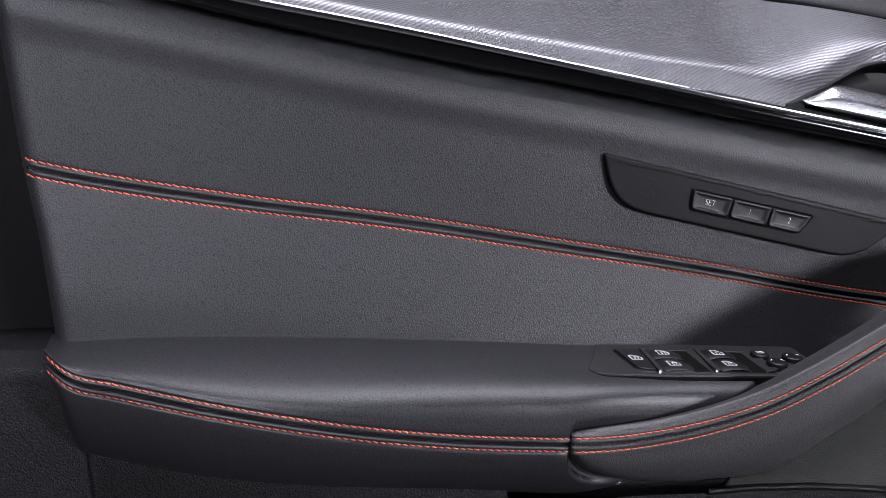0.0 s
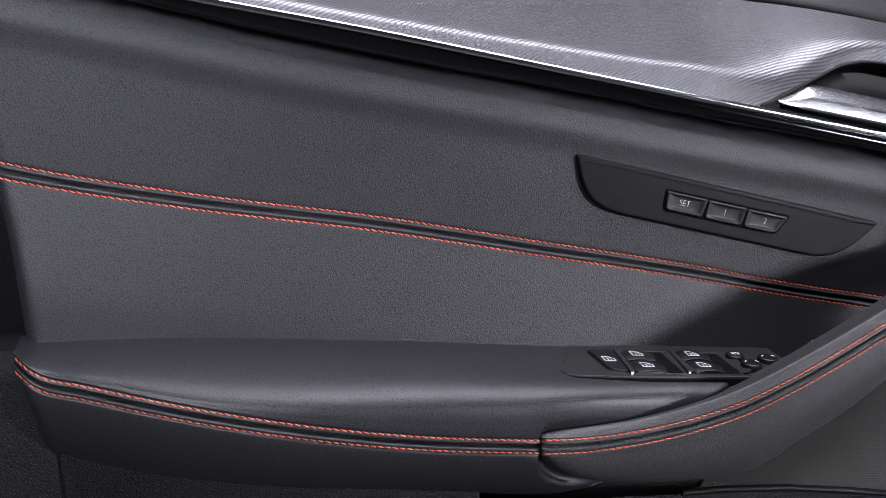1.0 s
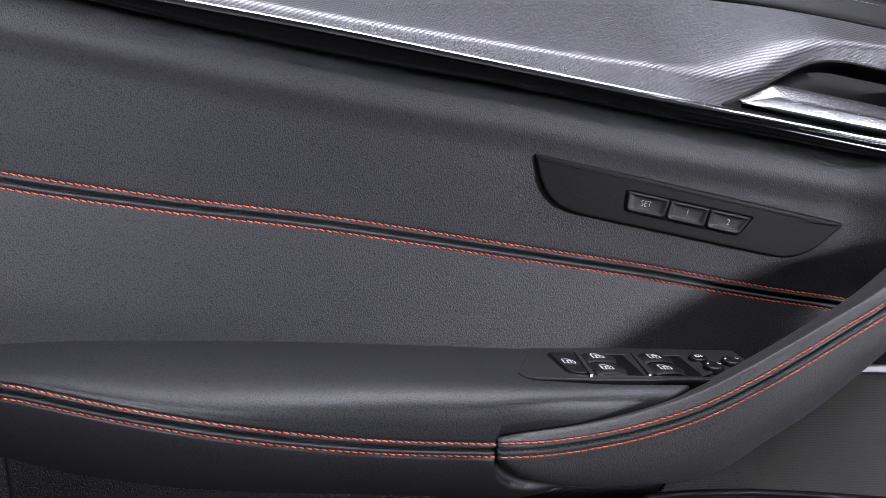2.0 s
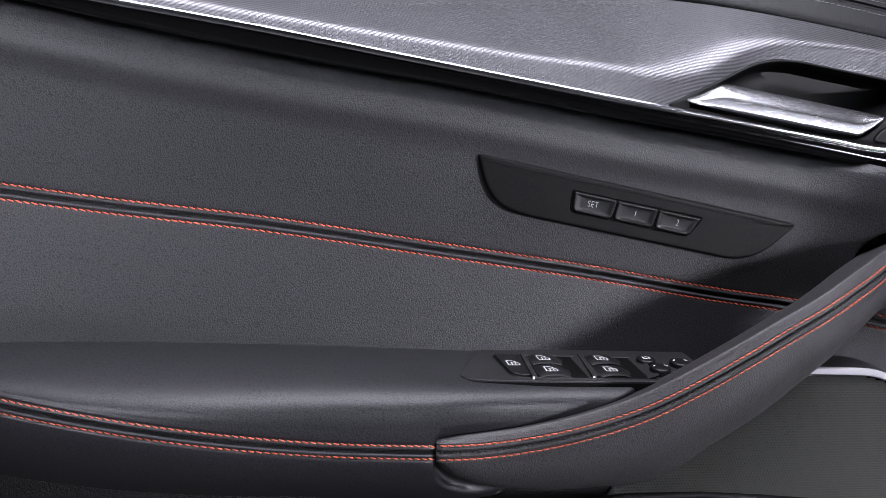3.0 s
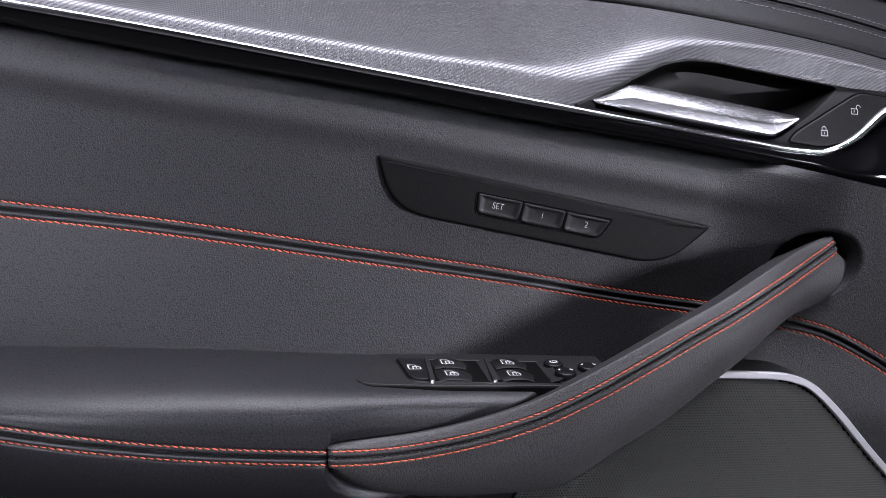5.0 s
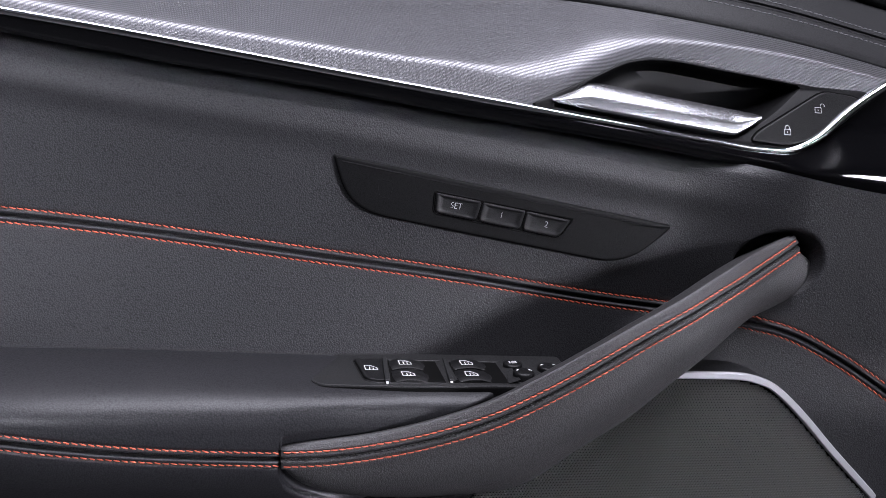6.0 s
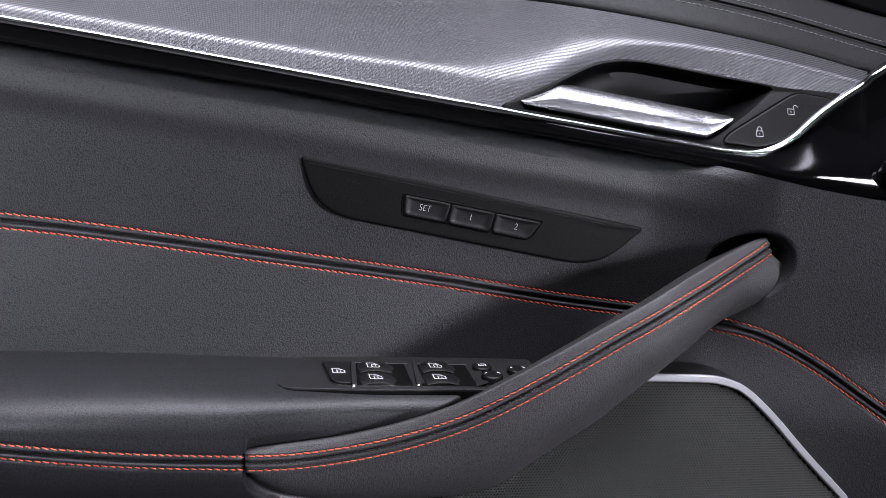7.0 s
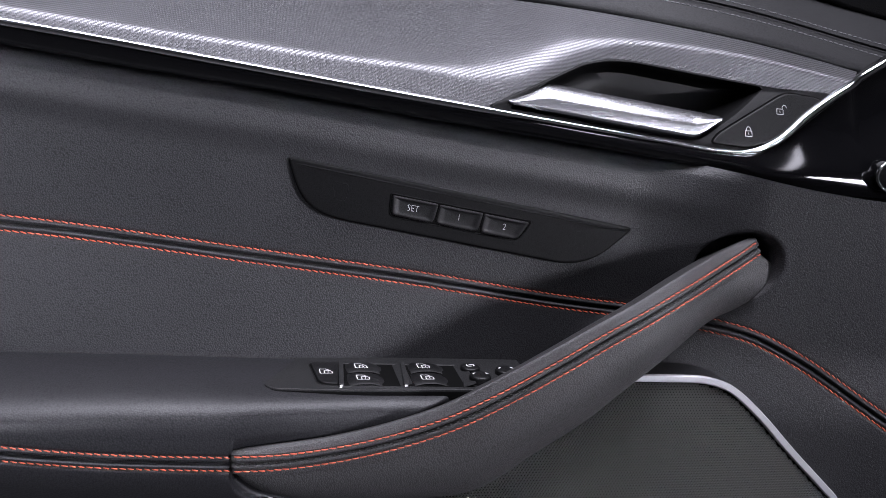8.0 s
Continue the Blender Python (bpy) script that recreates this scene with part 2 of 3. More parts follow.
def letters(text, size, at, parent, name="lettering"):
    data = bpy.data.curves.new(name, "FONT")
    data.offset = -0.00014
    data.body, data.size, data.align_x, data.align_y, data.extrude = text, size, "CENTER", "CENTER", 0.00004
    tmp = bpy.data.objects.new("tmp", data)
    scene.collection.objects.link(tmp)
    bpy.context.view_layer.update()
    me = bpy.data.meshes.new_from_object(tmp)
    bpy.data.objects.remove(tmp)
    me.name = name
    me.transform(at @ pose(0, 0, 0, 90))
    me.materials.clear()
    me.materials.append(PRINT)
    ob = new(name, me)
    ob.parent = parent
    return ob


def strokes(lines, w, at, parent, name="symbol"):
    """A printed sign of flat strokes: lines of points on the plane x, z of at."""
    bm = bmesh.new()
    for line in lines:
        for a, b in zip(line, line[1:]):
            a, b = Vector(a), Vector(b)
            t = (b - a).normalized() * w / 2
            n = Vector((-t.y, t.x))
            f = bm.faces.new([bm.verts.new(at @ Vector((p.x, 0, p.y))) for p in (a - t - n, b + t - n, b + t + n, a - t + n)])
    return part(name, bm, PRINT, parent)


# ---- the lines of the door, in metres along it ----
seam_z = curve((-0.113, 0.7695), (-0.093, 0.766), (-0.010, 0.756), (0.080, 0.7485), (0.180, 0.737), (0.274, 0.7260), (0.360, 0.7140),
               (0.405, 0.7095), (0.4438, 0.7074), (0.468, 0.7026), (0.4969, 0.6898), (0.5353, 0.6660), (0.559, 0.6510), (0.600, 0.6245))
chrome_z = curve((-0.060, 0.8635), (-0.0035, 0.8577), (0.0693, 0.8505), (0.1615, 0.8400), (0.2637, 0.8283), (0.3442, 0.8197), (0.4131, 0.8125), (0.4491, 0.8092),
                 (0.470, 0.8100), (0.4860, 0.8165), (0.5090, 0.8335), (0.5500, 0.8575), (0.60, 0.884))
gloss_z = curve((-0.040, 0.8540), (0.0134, 0.8463), (0.100, 0.8357), (0.197, 0.8258), (0.2665, 0.8174), (0.3463, 0.8092), (0.4161, 0.8010), (0.4527, 0.7961),
                (0.4908, 0.7901), (0.5219, 0.7870), (0.5566, 0.7860), (0.62, 0.7865))
crease_z = curve((-0.10, 0.872), (0.0529, 0.8590), (0.1605, 0.8510), (0.2506, 0.8460), (0.2991, 0.8462), (0.3227, 0.8516), (0.3500, 0.8630), (0.3750, 0.8675),
                 (0.4100, 0.8685), (0.4623, 0.8660), (0.5603, 0.8525))
top_z = curve((-0.10, 0.9160), (0.05, 0.9050), (0.320, 0.8890), (0.410, 0.8815), (0.490, 0.8725), (0.575, 0.8580))
edge_x = curve((0.55, -0.083), (0.6798, -0.0960), (0.7303, -0.1038), (0.7643, -0.1114), (0.8106, -0.1185), (0.90, -0.130))
HALF = 0.0039


def groove(d):
    """How far the surface sinks at d metres from a seam: a deep fold in the middle, faint dimples under both rows of stitches."""
    return 0.0026 * math.exp(-(d / 0.00085) ** 2) - 0.0006 * math.exp(-((abs(d) - 0.0019) / 0.0010) ** 2) + 0.0006 * math.exp(-((abs(d) - HALF) / 0.0006) ** 2)


def inward(x):
    """How far the front of the door curves into the car."""
    r = max(0.0, x - 0.42)
    return 0.30 * r * r / (r + 0.03)


def wall_y(x, z, fold=True):
    s = seam_z(x)
    y = 0.5055 - (0.05 * (z - s) if z > s else 0.09 * min(s - z, 0.06))
    top = gloss_z(x) - 0.0022
    h = top - z
    # padded shoulder under the belt trim: it comes out, then rolls back
    y -= 0.0016 * ease((0.034 - h) / 0.018)
    if h < 0.022:
        y += 17.0 * (0.022 - max(h, 0.0)) ** 2
    if h < 0.003:
        y += 260 * (0.003 - h) ** 2
    # the front part curves into the car and swells out round the loudspeaker
    front = 0.4855 - inward(x) - 0.0080 * ease((0.700 - z) / 0.05)
    y += (front - y) * ease((x - 0.360 - 0.035 * ease((z - 0.690) / 0.03)) / 0.075)
    # socket for the pull handle's upper end
    a, b = x - 0.4575, z - 0.7435
    r = math.hypot((0.82 * a + 0.57 * b) / 0.0240, (0.82 * b - 0.57 * a) / 0.0190)
    y += 0.015 * (1 - ease((r - 0.72) / 0.36))
    # rounded rear edge
    e = edge_x(z) + 0.010
    if x < e:
        q = min(1.0, (e - x) / 0.010)
        y += 0.024 * (1 - math.sqrt(max(0.0, 1 - q * q)))
    if fold:
        slope = (seam_z(x + 0.001) - seam_z(x - 0.001)) / 0.002
        y += groove((z - s) / math.sqrt(1 + slope * slope))
    return y


def face(f):
    """The outward way of a surface y = f(x, z)."""
    def out(p):
        h = 0.0006
        return Vector(((f(p.x + h, p.z) - f(p.x - h, p.z)) / (2 * h), -1, (f(p.x, p.z + h) - f(p.x, p.z - h)) / (2 * h))).normalized()
    return out


def span(a, b, n, power=1.0):
    return [a + (b - a) * (k / n) ** power for k in range(n + 1)]


# ---- studio and body of the door ----
def studio():
    tagged(part("floor", boxy(-3, 3, -3.2, 2.2, -0.06, 0), CONCRETE), "grey smooth studio floor", "floor", kind="structure")
    for name, box in (("wall_north", (-3, 3, 2.2, 2.3, 0, 3)), ("wall_south", (-3, 3, -3.3, -3.2, 0, 3)), ("wall_west", (-3.1, -3, -3.2, 2.2, 0, 3)), ("wall_east", (3, 3.1, -3.2, 2.2, 0, 3))):
        tagged(part(name, boxy(*box), WALLPAINT, smooth=False), "plain grey painted studio wall", "wall", kind="structure")
    tagged(part("ceiling", boxy(-3.1, 3.1, -3.3, 2.3, 3, 3.1), WALLPAINT, smooth=False), "plain grey studio ceiling", "ceiling", kind="structure")


def door_shell():
    rows = []
    for x in span(-0.36, 0.74, 40):
        top = 0.93 - 0.06 * ease((x - 0.1) / 0.6)
        rows.append([(x, y, z) for y, z in ((0.60, 0.25), (0.60, top - 0.08), (0.63, top - 0.01), (0.68, top), (0.72, top - 0.02), (0.75, top - 0.15), (0.76, 0.55), (0.73, 0.25))])
    tagged(part("wall_door_shell", sheet(rows, True, True), CARPAINT), "dark painted car door shell behind the trim", "door", kind="structure")


studio()
door_shell()


# ---- leather door panel with its seam ----
def door_panel():
    body = thing("leather_panel", "black grained leather car door panel with orange-red double stitching", "door panel")
    offs = [-0.15, -0.12, -0.10, -0.085, -0.07, -0.06, -0.052, -0.044, -0.036, -0.028, -0.020, -0.014, -0.010, -0.0075, -0.0060, -0.0050]
    offs += [k * 0.00035 for k in range(-13, 14)] + [0.0052, 0.0062, 0.008, 0.011, 0.016, 0.023]
    xs = [edge_x(0.75) + d for d in (-0.001, 0.0005, 0.002, 0.004, 0.006, 0.009, 0.012, 0.016)] + span(-0.087, 0.42, 128) + span(0.4215, 0.53, 72) + span(0.534, 0.66, 32)
    rows = []
    for x0 in xs:
        row = []
        s0 = seam_z(x0)
        top = gloss_z(x0) - 0.0022
        zs = [s0 + o for o in offs]
        rest = top + 0.004 - zs[-1]
        base = zs[-1]
        zs += [base + rest * (k / 54) for k in range(1, 55)]
        for z in zs:
            # the rear edge leans: slide the first columns with it
            x = x0 + (edge_x(z) - edge_x(0.75)) * max(0.0, 1 - (x0 - xs[0]) / 0.12)
            dz = seam_z(x) - s0 if abs(z - s0) < 0.03 else (seam_z(x) - s0) * max(0, 1 - (abs(z - s0) - 0.03) / 0.05)
            row.append((x, wall_y(x, z + dz), z + dz))
        rows.append(row)
    part("leather_cover", sheet(rows), LEATHER, body)
    out = face(lambda x, z: wall_y(x, z, False))

    def row_of(side, x0, x1):
        def path(t):
            x = x0 + (x1 - x0) * t
            slope = (seam_z(x + 0.001) - seam_z(x - 0.001)) / 0.002
            z = seam_z(x) + side * HALF * math.sqrt(1 + slope * slope)
            return x, wall_y(x, z, False) + 0.0001, z
        return path

    for side in (1, -1):
        part("stitching", stitches(row_of(side, -0.108, 0.64), out), THREAD, body, "orange-red thread in a straight row")


door_panel()


def rear_edge():
    ob = thing("rear_edge_trim", "dark smooth plastic trim on the rear edge of the door", "door trim")
    rows = []
    for z in span(0.677, 0.93, 20):
        e = edge_x(z)
        rows.append([(x, 0.530 + 0.006 * ease((x - e + 0.03) / 0.03) + 0.010 * ease((-0.20 - x) / 0.1), z) for x in span(-0.36, e + 0.02, 14)])
    part("upper_cover", sheet(rows), EDGE, ob)


rear_edge()


# ---- armrest ----
grip_y = curve((0.165, 0.4385), (0.21, 0.4358), (0.25, 0.4330), (0.31, 0.4305), (0.35, 0.4325), (0.38, 0.4365), (0.41, 0.4480), (0.445, 0.4680), (0.480, 0.4850), (0.51, 0.495))
grip_z = curve((0.165, 0.6453), (0.194, 0.6469), (0.222, 0.6513), (0.2500, 0.6583), (0.2785, 0.6685), (0.3070, 0.6829), (0.3362, 0.6993), (0.3668, 0.7164), (0.4022, 0.7323), (0.4474, 0.7476), (0.4600, 0.7524), (0.4680, 0.7560), (0.51, 0.775))
grip_up = curve((0.165, 0.0046), (0.176, 0.0066), (0.222, 0.0085), (0.2785, 0.0095), (0.3070, 0.0098), (0.3668, 0.0092), (0.4474, 0.0090), (0.4600, 0.0078), (0.4680, 0.0062), (0.51, 0.006))
grip_dn = curve((0.1690, 0.0055), (0.1705, 0.0095), (0.1728, 0.0138), (0.1785, 0.0200), (0.187, 0.0252), (0.200, 0.0305), (0.222, 0.0370), (0.2500, 0.0440), (0.2785, 0.0515), (0.3070, 0.0475), (0.3362, 0.0455), (0.3668, 0.0405), (0.4022, 0.0370), (0.4474, 0.0350), (0.4700, 0.0390), (0.51, 0.040))
arm_nose = curve((-0.098, 0.486), (-0.090, 0.4760), (-0.075, 0.4700), (-0.0617, 0.4658), (-0.0080, 0.4502), (0.0463, 0.4408), (0.104, 0.4395), (0.168, 0.4400))
arm_seam = curve((-0.096, 0.6760), (-0.0905, 0.6735), (-0.0810, 0.6688), (-0.0617, 0.6664), (-0.0080, 0.6602), (0.0465, 0.6543), (0.1043, 0.6482), (0.1675, 0.6447), (0.30, 0.640))
arm_low = curve((-0.0965, 0.6690), (-0.0936, 0.6650), (-0.0889, 0.6430), (-0.0850, 0.6290), (-0.0815, 0.6225), (-0.0720, 0.6195), (-0.0493, 0.6160), (-0.0075, 0.6128), (0.0523, 0.6110), (0.100, 0.6092), (0.1457, 0.6060), (0.1808, 0.6039), (0.20, 0.604), (0.26, 0.622), (0.315, 0.652))
arm_top = curve((-0.096, 0.6800), (-0.0515, 0.6828), (0.022, 0.6838), (0.1177, 0.6826), (0.2044, 0.6801), (0.34, 0.6795))


def nose(x):
    return arm_nose(x) if x < 0.1685 else 0.4400 + 0.004 * ease((x - 0.1685) / 0.08)


def arm_row(x):
    n, s, lo, t = nose(x), arm_seam(x), arm_low(x), arm_top(x)
    row = [(x, 0.512, t + 0.0005), (x, 0.506, t - 0.0002)]
    # one soft curve from the wall over to the seam, flatter on top towards the switches
    p = 1.85 + 2.2 * ease((x + 0.03) / 0.21) + 2.2 * ease((x - 0.155) / 0.045)
    y0, y1 = 0.502, n + 0.0004
    for k in range(41):
        q = k / 41 * math.pi / 2
        y = y0 - (y0 - y1) * math.sin(q) ** (2 / p)
        zt = t - 0.05 * (0.506 - y)
        row.append((x, y, zt - (zt - s - 0.0055) * (1 - math.cos(q) ** (2 / p))))
    for k in range(-15, 16):
        d = -k * 0.00036
        row.append((x, n + groove(d) + 0.0005 * (1 - abs(d) / 0.0054), s + d))
    for k in range(1, 37):
        q = k / 36
        z = s - 0.0055 - (s - 0.0055 - lo) * q
        row.append((x, n + 0.0005 * q + 0.026 * q ** 1.7, z))
    if x > 0.1685:
        z0 = grip_z(x) + (0.95 - 0.5 * ease((x - 0.19) / 0.05)) * grip_up(x) + 0.0010
        k = ease((x - 0.1685) / 0.0018)
        z1 = grip_z(x) - grip_dn(x) - 0.0055
        under = 1 - ease((x - 0.185) / 0.06)
        row = [(px, py + 0.0065 * k * ease((z0 + 0.0015 - pz) / 0.0060) * (1 - under * (1 - ease((pz - z1) / 0.0060))), pz) for px, py, pz in row]
    row += [(x, n + 0.0295, lo - 0.0010), (x, n + 0.036, lo - 0.0002), (x, 0.512, lo + 0.002)]
    return row


def armrest():
    ob = thing("armrest", "padded black leather door armrest with orange-red double stitching", "armrest")
    xs = span(-0.0965, -0.08, 8) + span(-0.077, 0.1690, 62) + [0.1687, 0.1691, 0.1695, 0.1699, 0.1704, 0.171] + span(0.1725, 0.318, 110)
    part("padding", sheet([arm_row(x) for x in xs], False), SOFT_LEATHER, ob)
    for side in (1, -1):
        def path(t):
            x = -0.0945 + (0.1692 + 0.0945) * t
            d = side * 0.0034
            return x, nose(x) + 0.0004, arm_seam(x) + d
        part("stitching", stitches(path, lambda p: Vector((0.15, -1, 0.15)).normalized()), THREAD, ob, "orange-red thread in a curved row")


armrest()


# ---- grained lower panel ----
def lower_panel():
    ob = thing("lower_panel", "black grained plastic lower door panel below the armrest", "door panel")

    def y_of(x, z):
        k = ease((x + 0.094) / 0.010)
        y = 0.496 * (1 - k) + (nose(max(x, -0.09)) + 0.024) * k
        y += 0.05 * ease((0.55 - z) / 0.3)
        return y + 0.014 * ease((z - 0.664) / 0.008) ** 2

    def lean(x, z):
        return x + (0.135 * (0.624 - z) + 0.0045) * max(0.0, 1 - abs(x + 0.0874) / 0.1)

    # the rear cover runs on behind the rounded edge of the pocket
    zs = span(0.25, 0.60, 22) + span(0.605, 0.672, 24)
    rows = [[(lean(x, z), 0.4975 + 0.05 * ease((0.55 - z) / 0.3) + 0.014 * ease((z - 0.664) / 0.008) ** 2, z) for z in zs] for x in span(-0.36, -0.12, 12) + span(-0.11, -0.074, 12)]
    part("rear_cover", sheet(rows), GRAIN, ob)
    rows = []
    for x in [-0.0874 + 0.012 * (k / 10) ** 1.5 for k in range(11)] + span(-0.073, -0.05, 8) + span(-0.04, 0.66, 60):
        roll = 0.016 * max(0.0, 1 - (x + 0.0874) / 0.007) ** 2
        low = zs if x < 0.14 else span(0.25, 0.57, 22) + span(0.572, 0.600, 24)
        rows.append([(lean(x, z), y_of(max(x, -0.084), z) + roll, z) for z in low])
    part("pocket_cover", sheet(rows), GRAIN, ob)


lower_panel()


# ---- belt trim ----
def belt_y(x, z):
    base = 0.5075 + 0.06 * (x - 0.4) + 0.35 * (z - 0.83)
    w = 0.0008 + 0.0030 * math.exp(-((x - 0.325) / 0.04) ** 2)
    q = (z - crease_z(x)) / w
    return base + 1.35 * w * (math.log1p(math.exp(min(q, 40))) if q < 40 else q)


def trim_edge_y(x):
    """The front edge of the woven panel, which the chrome line follows past the panel's end."""
    z = chrome_z(x)
    return min(belt_y(x, z), 0.5075 + 0.06 * (x - 0.4) + 0.35 * (z - 0.83) + 0.004)


BEZEL = [Vector(p) for p in ((0.3015, 0.8262), (0.3400, 0.8440), (0.3600, 0.8538), (0.3765, 0.8575), (0.3930, 0.8572), (0.4872, 0.8476), (0.5250, 0.8470), (0.5330, 0.8440), (0.4880, 0.8140), (0.4740, 0.8100), (0.4386, 0.8094), (0.3146, 0.8224))]


def inside(p, poly):
    n, hit = len(poly), False
    for i in range(n):
        a, b = poly[i], poly[i - 1]
        if (a.y > p.y) != (b.y > p.y) and p.x < (b.x - a.x) * (p.y - a.y) / (b.y - a.y) + a.x:
            hit = not hit
    return hit


def belt_trim():
    ob = thing("belt_trim", "grey woven-look door trim with chrome line and piano-black strip", "door trim")
    hole = grown(rounded(BEZEL, 0.003), -0.0006)
    rows = []
    for x in span(-0.13, 0.29, 160) + span(0.2912, 0.574, 280):
        a, b = chrome_z(x) - 0.0005, top_z(x) + 0.002
        if a > b - 0.001:
            a = b - 0.001
        rows.append([(x, belt_y(x, z), z) for z in span(b, a, 56)])
    part("woven_panel", sheet(rows, keep=lambda c: not inside(Vector((c.x, c.z)), hole)), CARBON, ob, "grey twill-weave decor panel")
    # piano-black strip, widening towards the front
    rows = []
    for x in span(-0.13, 0.66, 240):
        lo, hi = gloss_z(x), chrome_z(x)
        wide = ease((x - 0.452) / 0.05)
        top = trim_edge_y(x)
        row = [(x, 0.515, lo + 0.0005)]
        for k in range(23):
            v = k / 22
            narrow = 0.5010 - 0.0035 * math.sin(math.pi * min(1, v * 1.05)) ** 0.8 + (top - 0.5015) * v ** 3
            broad = 0.4955 - 0.004 * math.sin(math.pi * v) * (1 - v) + (top - 0.4955) * ease(v) - 0.0015 * math.exp(-((v - 0.26) / 0.16) ** 2) + 0.010 * ease((x - 0.50) / 0.08) * math.exp(-((v - 0.55) / 0.25) ** 2)
            row.append((x, narrow + (broad - narrow) * wide, lo + (hi - lo) * v))
        row.append((x, top + 0.008, hi + 0.0002))
        rows.append(row)
    part("gloss_strip", sheet(rows), GLOSS, ob, "piano-black lacquered strip")
    pts, rad = [], []
    for x in span(-0.13, 0.60, 160):
        z = chrome_z(x)
        wide = ease((x - 0.474) / 0.035)
        pts.append((x, trim_edge_y(x) - 0.0018 - 0.0004 * wide, z - 0.0006 * wide))
        rad.append(0.0021 + 0.0007 * wide - 0.0007 * ease((x - 0.28) / 0.06) * ease((0.474 - x) / 0.01))
    part("chrome_line", tube(pts, 0.001, 10, rad), CHROME, ob, "thin polished chrome line")
    part("lower_lip", tube([(x, 0.5005, gloss_z(x) + 0.0022) for x in span(-0.13, 0.45, 90)], 0.0007, 8), GLOSS, ob)
    # black sheet in the gap under the strip, standing in for its shade
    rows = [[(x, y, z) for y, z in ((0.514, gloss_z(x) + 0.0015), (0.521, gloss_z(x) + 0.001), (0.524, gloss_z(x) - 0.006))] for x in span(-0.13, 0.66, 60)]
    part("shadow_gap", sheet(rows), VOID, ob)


belt_trim()


def air_ring():
    ob = thing("mirror_control_ring", "black recess with chrome ring in the piano-black trim", "control")
    c = Vector((0.5590, 0.4900, 0.8005))
    pts = [c + Vector((0.0125 * math.cos(q), 0.0, 0.0095 * math.sin(q))) for q in (2 * math.pi * k / 36 for k in range(36))]
    bm = bmesh.new()
    rows = [[p + (p - c).normalized() * 0.0011 * math.cos(a) + Vector((0, 0.0011 * math.sin(a), 0)) for a in (k * math.pi / 4 for k in range(8))] for p in pts + pts[:1]]
    part("chrome_ring", sheet(rows, True), CHROME, ob)
    part("recess", slab([Vector((p.x, p.z)) for p in pts], -0.4895, -0.505, 0.001, Matrix()), GLOSS, ob)


air_ring()


# ---- leather ledge on top of the door ----
def ledge():
    ob = thing("top_ledge", "dark leather door top ledge with grey stitching", "door trim")

    def at(x, d):
        z0 = top_z(x) + 0.0005
        y0 = belt_y(x, z0)
        y = y0 - 0.0035 + 0.7 * d + 0.004 * math.exp(-d / 0.003)
        g = 0.0022 * math.exp(-((d - 0.0275) / 0.0009) ** 2) + 0.0012 * math.exp(-((d - 0.0245) / 0.0012) ** 2)
        return Vector((x, y + g + 6 * max(0, d - 0.035) ** 2, z0 + 0.75 * d))
    ds = [-0.001, 0, 0.0008, 0.002, 0.004, 0.008, 0.014, 0.018] + [0.0205 + k * 0.0005 for k in range(25)] + [0.034, 0.036, 0.04, 0.046, 0.054, 0.064]
    part("leather_cover", sheet([[at(x, d) for d in ds] for x in span(-0.13, 0.70, 130)]), LEDGE, ob)
    for d in (0.0205, 0.0325):
        part("stitching", stitches(lambda t: at(0.02 + 0.66 * t, d + 0.0), lambda p: Vector((0, -0.75, 0.7)), r=0.00032, slant=0.0), GREY_THREAD, ob, "grey thread")
    return at


ledge_at = ledge()


def sail():
    ob = thing("mirror_corner_trim", "black plastic window corner trim on the door top", "door trim")
    p = ledge_at(0.585, 0.064)
    at = Matrix.Translation(p) @ pose(0, 0, 0, 0, 8, 0)
    part("cover", slab(rounded([Vector((-0.08, 0.006)), Vector((-0.02, -0.003)), Vector((0.11, -0.006)), Vector((0.11, 0.03)), Vector((-0.07, 0.02))], 0.010), 0.006, -0.03, 0.003, at), EDGE, ob)


sail()


# ---- inner door handle and lock switch ----
def belt_plane(x, z):
    return 0.5075 + 0.06 * (x - 0.4) + 0.35 * (z - 0.83)


def on_plane(p, lift):
    return Vector((p.x, belt_plane(p.x, p.y) - lift, p.y))


def plane_slab(pts, lift, back, bevel, dome=None):
    """A plate of that outline lying on the slanting face of the belt trim."""
    bm, pts = bmesh.new(), turned(pts)
    rings = [[on_plane(p, back) for p in pts]]
    for k in range(4):
        q = k / 3 * math.pi / 2
        rings.append([on_plane(p, lift - bevel * (1 - math.sin(q))) for p in grown(pts, -bevel * (1 - math.cos(q)))])
    rings.append([on_plane(p, lift) for p in grown(pts, -bevel - 0.0003)])
    made = [[bm.verts.new(p) for p in ring] for ring in rings]
    for a, b in zip(made, made[1:]):
        for i in range(len(a)):
            k = (i + 1) % len(a)
            bm.faces.new((a[i], a[k], b[k], b[i]))
    capped(bm, made)
    return bm


def resampled(pts, n):
    """n points at even steps round an outline."""
    ring = list(pts) + [pts[0]]
    reach = np.r_[0, np.cumsum([(b - a).length for a, b in zip(ring, ring[1:])])]
    out = []
    for c in np.linspace(0, reach[-1], n, endpoint=False):
        i = int(np.searchsorted(reach, c, side="right")) - 1
        out.append(ring[i].lerp(ring[i + 1], (c - reach[i]) / max(1e-9, reach[i + 1] - reach[i])))
    return out


